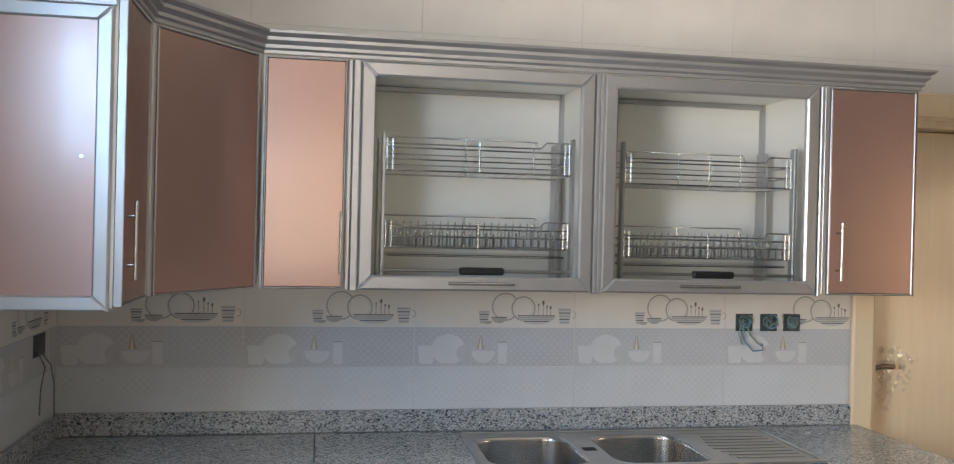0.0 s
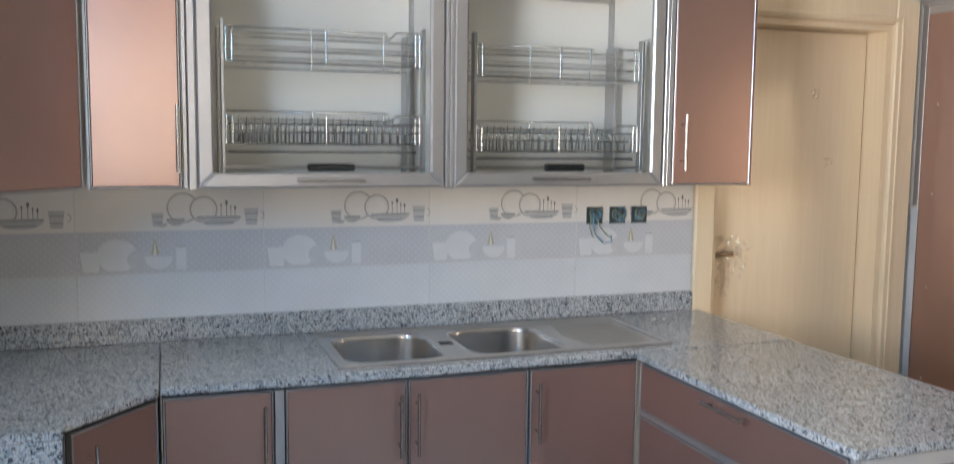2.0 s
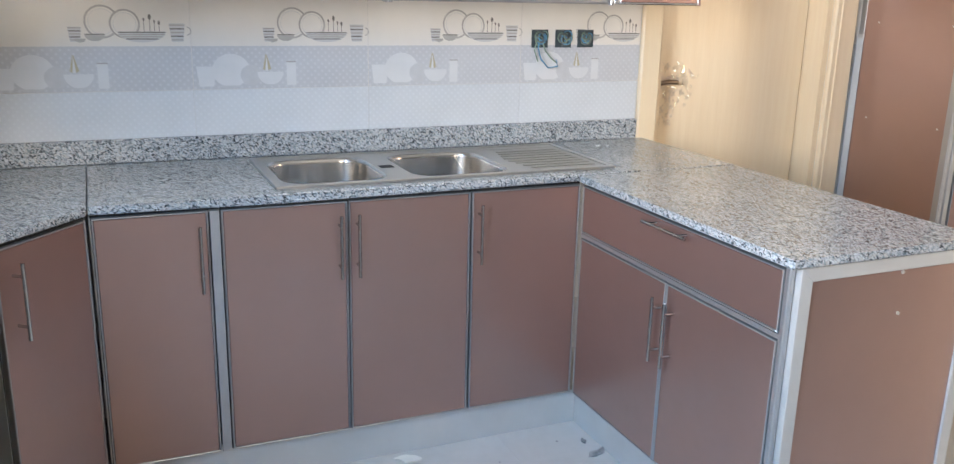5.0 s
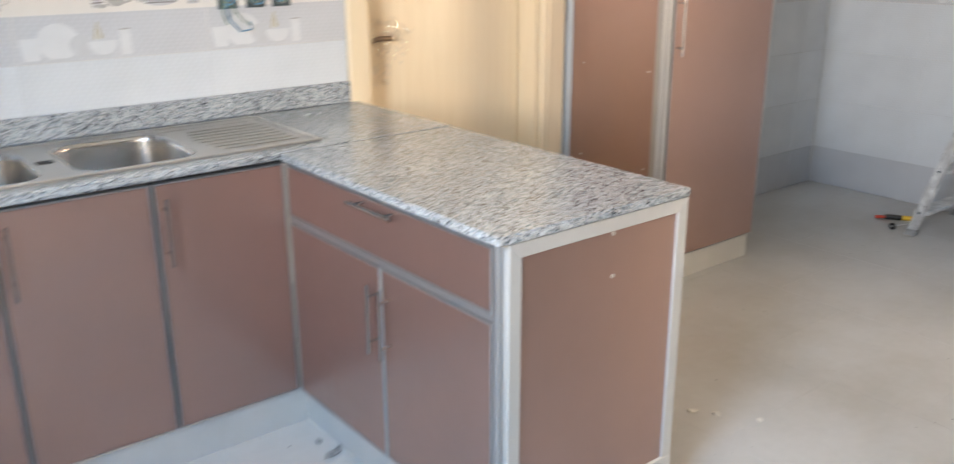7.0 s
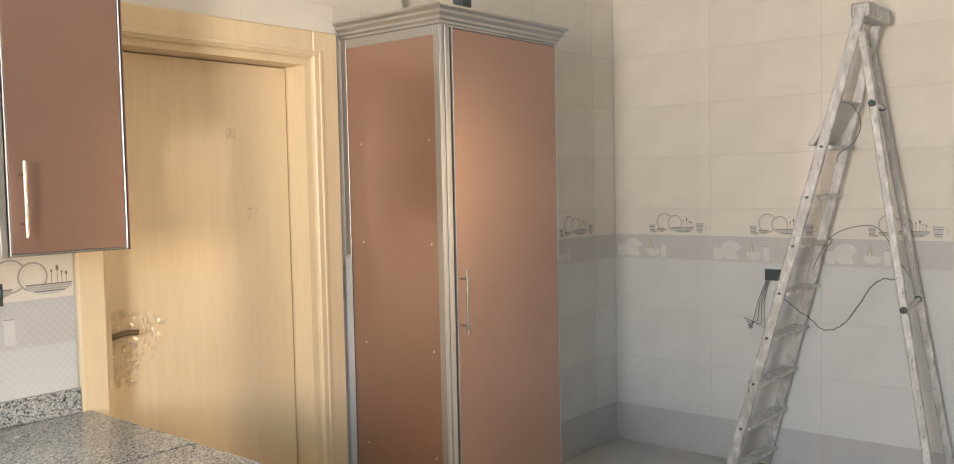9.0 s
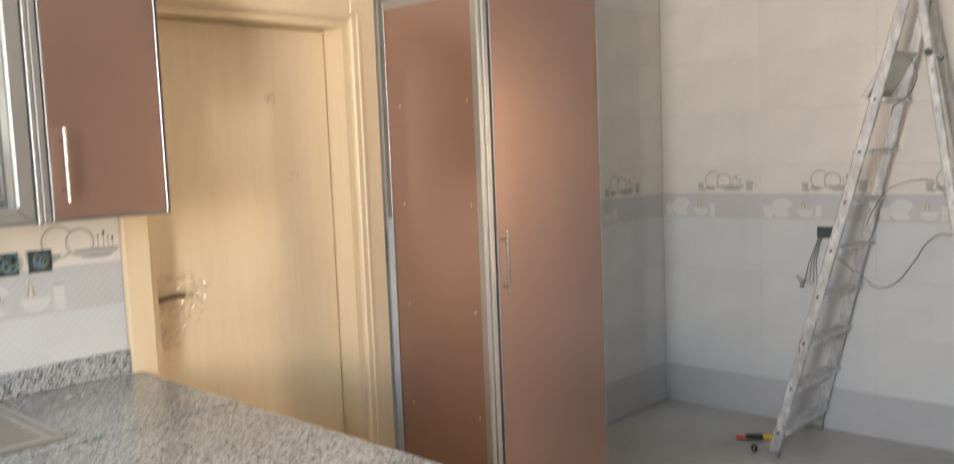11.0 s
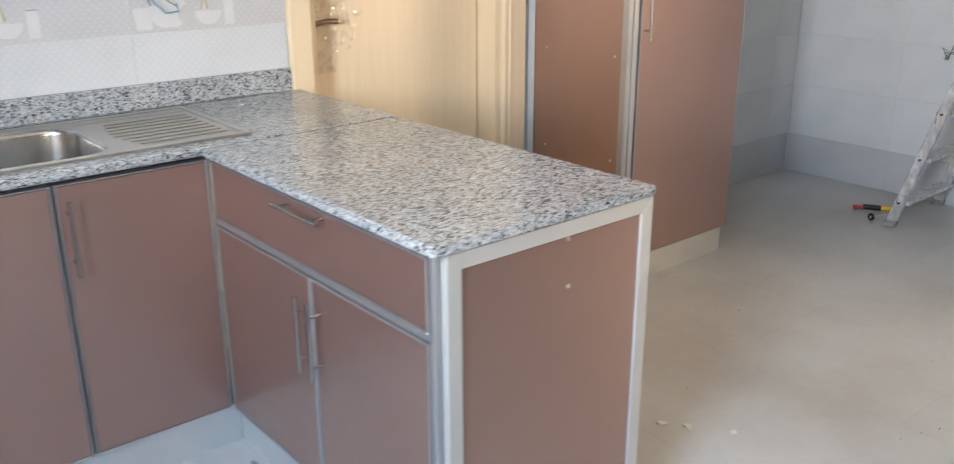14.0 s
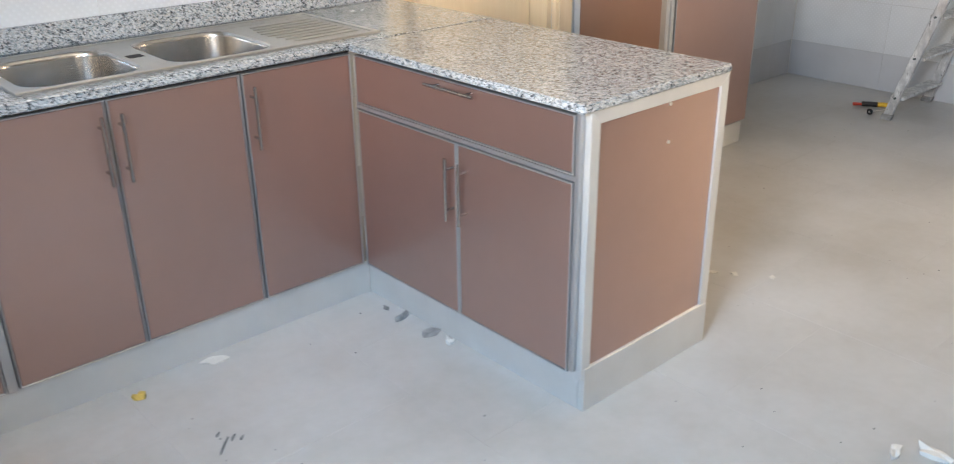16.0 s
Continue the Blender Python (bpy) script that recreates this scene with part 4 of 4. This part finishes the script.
bm = bmesh.new()
for k in range(24):
    a, b = 2 * math.pi * k / 24, 2 * math.pi * (k + 1) / 24
    tube(bm, [(0, 0.0125 * math.cos(a), 0.020 + 0.0125 * math.sin(a)), (0, 0.0125 * math.cos(b), 0.020 + 0.0125 * math.sin(b))], 0.0075, 6, False)
part("tyre", bm, BLACK, wheel)
bm = bmesh.new()
tube(bm, [(-0.004, 0, 0.020), (0.004, 0, 0.020)], 0.0065, 10)
tube(bm, [(0.004, 0, 0.020), (0.155, 0, 0.012)], 0.003, 8)
part("axle", bm, SCREW, wheel, "thin steel rod and hub")


def scrap(name, x, y, s, mat, label, seed, lift=0.012, cat="scrap"):
    """A crumpled flake lying on the floor."""
    r = random.Random(seed)
    bm = bmesh.new()
    n = 9
    c = bm.verts.new((0, 0, lift * 0.7))
    ring = [bm.verts.new((s * r.uniform(0.5, 1.1) * math.cos(2 * math.pi * k / n), 0.55 * s * r.uniform(0.5, 1.1) * math.sin(2 * math.pi * k / n), r.uniform(0.0005, lift))) for k in range(n)]
    low = [bm.verts.new((v.co.x * 0.9, v.co.y * 0.9, 0.0002)) for v in ring]
    for k in range(n):
        bm.faces.new((c, ring[k], ring[(k + 1) % n]))
        bm.faces.new((ring[k], low[k], low[(k + 1) % n], ring[(k + 1) % n]))
    bm.faces.new(low[::-1])
    return solid(name, bm, mat, label, cat, pose(x, y, 0, 0, 0, r.uniform(0, 360)))


scrap("foil_scrap", 1.491, 2.483, 0.020, FOIL, "dark crumpled scrap on the floor", 1)
scrap("foil_scrap", 1.494, 2.398, 0.042, FOIL, "grey crumpled foil scrap by the toe kick", 2, 0.011)
scrap("foil_scrap", 1.490, 2.247, 0.044, FOIL, "grey crumpled foil scrap by the toe kick", 3, 0.014)
scrap("paper_scrap", 1.503, 2.159, 0.028, PAPER, "white crumpled paper scrap by the toe kick", 4, 0.02)
scrap("card_scrap", 0.635, 2.542, 0.026, CARD, "yellow torn card scrap on the floor", 5, 0.022)
scrap("paper_scrap", 0.896, 2.578, 0.05, PAPER, "pale paper strip by the toe kick", 6, 0.008)
scrap("paper_scrap", 2.546, 1.875, 0.03, PAPER, "small white paper flake on the floor", 7, 0.008)
scrap("paper_scrap", 2.588, 1.81, 0.028, PAPER, "small white paper flake on the floor", 8, 0.008)
scrap("paper_scrap", 2.665, 1.70, 0.02, PAPER, "small white paper flake on the floor", 12, 0.006)
scrap("plastic_bag", 2.055, 0.863, 0.06, PAPER, "crumpled white plastic wrapping on the floor", 9, 0.022)
scrap("plastic_bag", 1.988, 0.936, 0.035, PAPER, "thin strip of white plastic wrapping", 10, 0.02)
for fx, fy, fs in ((1.822, 3.058, 0.012), (1.862, 3.050, 0.007)):
    scrap("film_flake", fx, fy, fs, WRAP, "tiny curl of clear film on the worktop", 20 + int(fx * 100), 0.006).location.z = 0.9002
bm = bmesh.new()
rg = random.Random(6)
for k in range(90):
    gx, gy = rg.uniform(0.3, 4.8), rg.uniform(0.8, 2.55)
    if 1.46 < gx < 2.15 and gy > 1.57:
        continue
    s = rg.uniform(0.001, 0.0028)
    bmesh.ops.create_icosphere(bm, subdivisions=1, radius=s, matrix=Matrix.Translation((gx, gy, s * 0.6)) @ Matrix.Diagonal((1.6, 1, 0.7, 1)))
solid("floor_grit", bm, DARKFOIL, "scattered dark grit on the floor", "grit", kind="stuff")
bm = bmesh.new()
for k, (mx, my, ln) in enumerate(((0.712, 2.168, 0.030), (0.747, 2.184, 0.012), (0.764, 2.167, 0.008), (0.722, 2.224, 0.009))):
    prism(bm, [(mx + ln * f * 0.9 - 0.006 * (1 - abs(f)), my + ln * f) for f in (-1, -0.4, 0.3, 1)] + [(mx + ln * f * 0.9 + 0.006, my + ln * f) for f in (0.9, 0.2, -0.5, -0.95)], 0.0002, 0.0008)
solid("scuff_mark", bm, DARKFOIL, "dark scuff mark on the pale floor", "mark", kind="stuff")

# ---- tiles ----
TW, TROW = 0.597, (0.0, 0.23, 0.53, 0.83, 1.13, 1.43, 1.73, 2.03, 2.33, 2.63, CEIL)
BAND = 0.142
cache = {}


def flat_tile(w, h, mats, band=0.0, d=0.0012):
    """A glazed tile with an eased edge; local x, z, facing -y; an optional band of the second material at its foot."""
    key = (round(w, 4), round(h, 4), tuple(m.name for m in mats), band)
    if key in cache:
        return cache[key]
    e = 0.0009
    bm = bmesh.new()
    zs = [0, band, h] if 0 < band < h else [0, h]
    back = [bm.verts.new(p) for p in ((0, 0.003, 0), (w, 0.003, 0), (w, 0.003, h), (0, 0.003, h))]
    rim = [bm.verts.new(p) for p in ((0, d, 0), (w, d, 0), (w, d, h), (0, d, h))]
    inn = [bm.verts.new(p) for p in ((e, 0, e), (w - e, 0, e), (w - e, 0, h - e), (e, 0, h - e))]
    for i in range(4):
        j = (i + 1) % 4
        bm.faces.new((back[i], back[j], rim[j], rim[i])), bm.faces.new((rim[i], rim[j], inn[j], inn[i]))
    if len(zs) == 3:
        ml, mr = bm.verts.new((e, 0, band)), bm.verts.new((w - e, 0, band))
        bm.faces.new((inn[0], inn[1], mr, ml)).material_index = 1
        bm.faces.new((ml, mr, inn[2], inn[3]))
    else:
        bm.faces.new(inn)
    bmesh.ops.recalc_face_normals(bm, faces=bm.faces[:])
    cache[key] = mesh_of("tile", bm, *mats)
    return cache[key]


def print_mesh(clip=None):
    """The printed crockery of a decor tile, lying a hair above the glaze."""
    bm = bmesh.new()

    def poly(pts, mi, y=-0.0004):
        f = bm.faces.new([bm.verts.new((x, y, z)) for x, z in pts])
        f.material_index = mi

    def ring(cx, cz, r, w, mi, y=-0.0004, a0=0, a1=360):
        n = 28
        for k in range(n):
            a, b = radians(a0 + (a1 - a0) * k / n), radians(a0 + (a1 - a0) * (k + 1) / n)
            poly([(cx + r * math.cos(a), cz + r * math.sin(a)), (cx + r * math.cos(b), cz + r * math.sin(b)), (cx + (r - w) * math.cos(b), cz + (r - w) * math.sin(b)), (cx + (r - w) * math.cos(a), cz + (r - w) * math.sin(a))], mi, y)

    def bowl(cx, z, w, h, mi, y=-0.0006):
        poly([(cx + w / 2 * math.cos(radians(a)), z + h + h * math.sin(radians(a))) for a in range(180, 361, 15)], mi, y)

    def cup(cx, z, w, h, mi, y=-0.0006):
        poly([(cx - w * 0.36, z), (cx + w * 0.36, z), (cx + w / 2, z + h), (cx - w / 2, z + h)], mi, y)

    def disc(cx, cz, r, mi, y):
        poly([(cx + r * math.cos(radians(a)), cz + r * math.sin(radians(a))) for a in range(0, 360, 15)], mi, y)

    D, M, L, W, GO, P = 0, 1, 2, 3, 4, 5
    b0, ox = BAND + 0.012, 0.404
    ring(ox - 0.072, b0 + 0.064, 0.052, 0.006, M)
    ring(ox - 0.072, b0 + 0.064, 0.040, 0.0015, L)
    disc(ox - 0.005, b0 + 0.058, 0.046, P, -0.00048)
    ring(ox - 0.005, b0 + 0.058, 0.046, 0.006, M, -0.00055)
    ring(ox - 0.005, b0 + 0.058, 0.035, 0.0015, L, -0.00055)
    bowl(ox + 0.045, b0, 0.145, 0.034, L, -0.0006)
    for k, (dz, c) in enumerate(((0.030, D), (0.023, M), (0.016, M), (0.009, D))):
        wd = 0.145 * math.sqrt(max(0.05, 1 - ((0.034 - dz) / 0.034) ** 2))
        poly([(ox + 0.045 - wd / 2, b0 + dz), (ox + 0.045 + wd / 2, b0 + dz), (ox + 0.045 + wd / 2 - 0.002, b0 + dz + 0.0035), (ox + 0.045 - wd / 2 + 0.002, b0 + dz + 0.0035)], c, -0.0008)
    for k, (fx, fh, r) in enumerate(((0.052, 0.072, 0.003), (0.070, 0.080, 0.005), (0.084, 0.066, 0.003), (0.098, 0.062, 0.004))):
        poly([(ox + fx - 0.001, b0 + 0.034), (ox + fx + 0.001, b0 + 0.034), (ox + fx + 0.001, b0 + fh), (ox + fx - 0.001, b0 + fh)], D)
        poly([(ox + fx + r * math.cos(a * 0.785), b0 + fh + 1.8 * r * math.sin(a * 0.785)) for a in range(8)], D, -0.0007)
    for cx, wd, ht in ((ox + 0.152, 0.050, 0.058), (ox - 0.152, 0.040, 0.046)):
        cup(cx, b0 + 0.002, wd, ht, L)
        for k in range(5):
            z = b0 + 0.006 + k * ht * 0.2
            ww = wd * (0.74 + 0.24 * k / 5) / 2
            poly([(cx - ww, z), (cx + ww, z), (cx + ww, z + 0.004), (cx - ww, z + 0.004)], D if k % 2 else M, -0.0008)
    ring(ox + 0.182, b0 + 0.036, 0.014, 0.003, M, -0.0005, -90, 90)
    bowl(ox - 0.095, b0 + 0.004, 0.058, 0.020, M)
    poly([(ox - 0.124, b0 + 0.024), (ox - 0.066, b0 + 0.024), (ox - 0.066, b0 + 0.027), (ox - 0.124, b0 + 0.027)], D, -0.0008)
    bowl(ox - 0.138, b0, 0.034, 0.012, M)
    # pale group on the band
    ox = 0.168
    z0 = 0.010
    cup(ox - 0.125, z0, 0.064, 0.066, W)
    poly([(ox - 0.045 + 0.062 * math.cos(radians(a)), z0 + 0.052 + 0.055 * math.sin(radians(a))) for a in range(0, 360, 15)], W, -0.0005)
    poly([(ox + 0.02 + 0.035 * math.cos(radians(a)), z0 + 0.036 + 0.034 * math.sin(radians(a))) for a in range(0, 360, 15)], L, -0.0006)
    bowl(ox + 0.085, z0 + 0.002, 0.088, 0.044, W, -0.0008)
    bowl(ox - 0.05, z0 - 0.006, 0.07, 0.008, L, -0.0009)
    poly([(ox + 0.066, z0 - 0.001), (ox + 0.104, z0 - 0.001), (ox + 0.100, z0 + 0.004), (ox + 0.070, z0 + 0.004)], L, -0.001)
    poly([(ox + 0.140, z0), (ox + 0.172, z0), (ox + 0.172, z0 + 0.080), (ox + 0.140, z0 + 0.080)], W, -0.0006)
    poly([(ox + 0.140, z0 + 0.077), (ox + 0.172, z0 + 0.077), (ox + 0.172, z0 + 0.081), (ox + 0.140, z0 + 0.081)], M, -0.0008)
    poly([(ox + 0.060, z0 + 0.055), (ox + 0.068, z0 + 0.050), (ox + 0.073, z0 + 0.104), (ox + 0.071, z0 + 0.106)], GO)
    poly([(ox + 0.078, z0 + 0.050), (ox + 0.088, z0 + 0.056), (ox + 0.074, z0 + 0.106), (ox + 0.073, z0 + 0.104)], GO)
    poly([(ox + 0.068, z0 + 0.050), (ox + 0.078, z0 + 0.050), (ox + 0.0735, z0 + 0.098)], W)
    if clip:
        bmesh.ops.bisect_plane(bm, geom=bm.verts[:] + bm.edges[:] + bm.faces[:], plane_co=(clip, 0, 0), plane_no=(1, 0, 0), clear_outer=True)
    return mesh_of("printed_decor", bm, PR_D, PR_M, PR_L, PR_W, PR_G, PR_P)


PRINT = print_mesh()
prints = {}


def tile_wall(wall, origin, rz, length, first, holes, tw=TW):
    """Tiles over a wall from local x = 0 to length; first is the width of the first column; holes are x0, x1, z0, z1."""
    frame_m = pose(*origin, 0, 0, rz)
    cuts = [0.0]
    xx = first
    while xx < length:
        cuts.append(xx)
        xx += tw
    cuts.append(length)
    for r, (z0, z1) in enumerate(zip(TROW, TROW[1:])):
        for c, (x0, x1) in enumerate(zip(cuts, cuts[1:])):
            rects = [(x0, x1, z0, z1)]
            for hx0, hx1, hz0, hz1 in holes:
                nxt = []
                for a, b, p, q in rects:
                    if hx1 <= a or hx0 >= b or hz1 <= p or hz0 >= q:
                        nxt.append((a, b, p, q))
                        continue
                    if a < hx0:
                        nxt.append((a, hx0, p, q))
                    if b > hx1:
                        nxt.append((hx1, b, p, q))
                    a2, b2 = max(a, hx0), min(b, hx1)
                    if p < hz0:
                        nxt.append((a2, b2, p, hz0))
                    if q > hz1:
                        nxt.append((a2, b2, hz1, q))
                rects = nxt
            for a, b, p, q in rects:
                w, h = b - a - 0.0010, q - p - 0.0010
                if w < 0.012 or h < 0.012:
                    continue
                mats = (T_BASE,) if r == 0 else (T_PALE,) if r < 4 else (T_WHITE, T_GREY) if r == 4 else (T_WHITE,)
                ob = new("tile", flat_tile(w, h, mats, BAND if r == 4 else 0.0))
                ob.parent = wall
                ob.matrix_world = frame_m @ pose(a + 0.0005, 0, p + 0.0005)
                if r == 4 and a == x0 and w > 0.25 and (c > 0 or w > tw - 0.03):
                    if w > tw - 0.03:
                        pm = PRINT
                    else:
                        pm = prints.setdefault(round(w, 3), None) or print_mesh(w - 0.003)
                        prints[round(w, 3)] = pm
                    pr = new("printed_decor", pm)
                    pr.parent = ob
                    pr.matrix_world = ob.matrix_world.copy()


tile_wall(wall_north, (XL, YB, 0), 0, XS - XL, -0.235 - XL, [(AX0 - XL - 0.002, AX1 - XL + 0.002, -1, AZ + 0.002)])
tile_wall(wall_north, (XS, YE, 0), 0, XR - XS, 0.448, [])
tile_wall(wall_east, (XR, YE - 0.004, 0), -90, 4.4, 0.622, [], 0.622)
tile_wall(wall_west, (XL, WY1 - 0.6, 0), 90, YB - WY1 + 0.596, 0.29, [(-1, 0.602, WZ0, WZ1)])

FT = 0.62
for i in range(-5, 7):
    x0 = 1.85 + i * FT
    for j in range(-8, 5):
        y0 = 1.394 + j * FT + (FT / 2 if i % 2 else 0.0)
        a, b, p, q = max(x0, XL), min(x0 + FT, XR), max(y0, YR), min(y0 + FT, YE)
        if b - a < 0.02 or q - p < 0.02:
            continue
        ob = new("tile", flat_tile(b - a - 0.0012, q - p - 0.0012, (FLOOR,), 0.0, 0.0004))
        ob.parent = floor
        ob.matrix_world = pose(a + 0.001, p + 0.001, 0, -90, 0, 0)
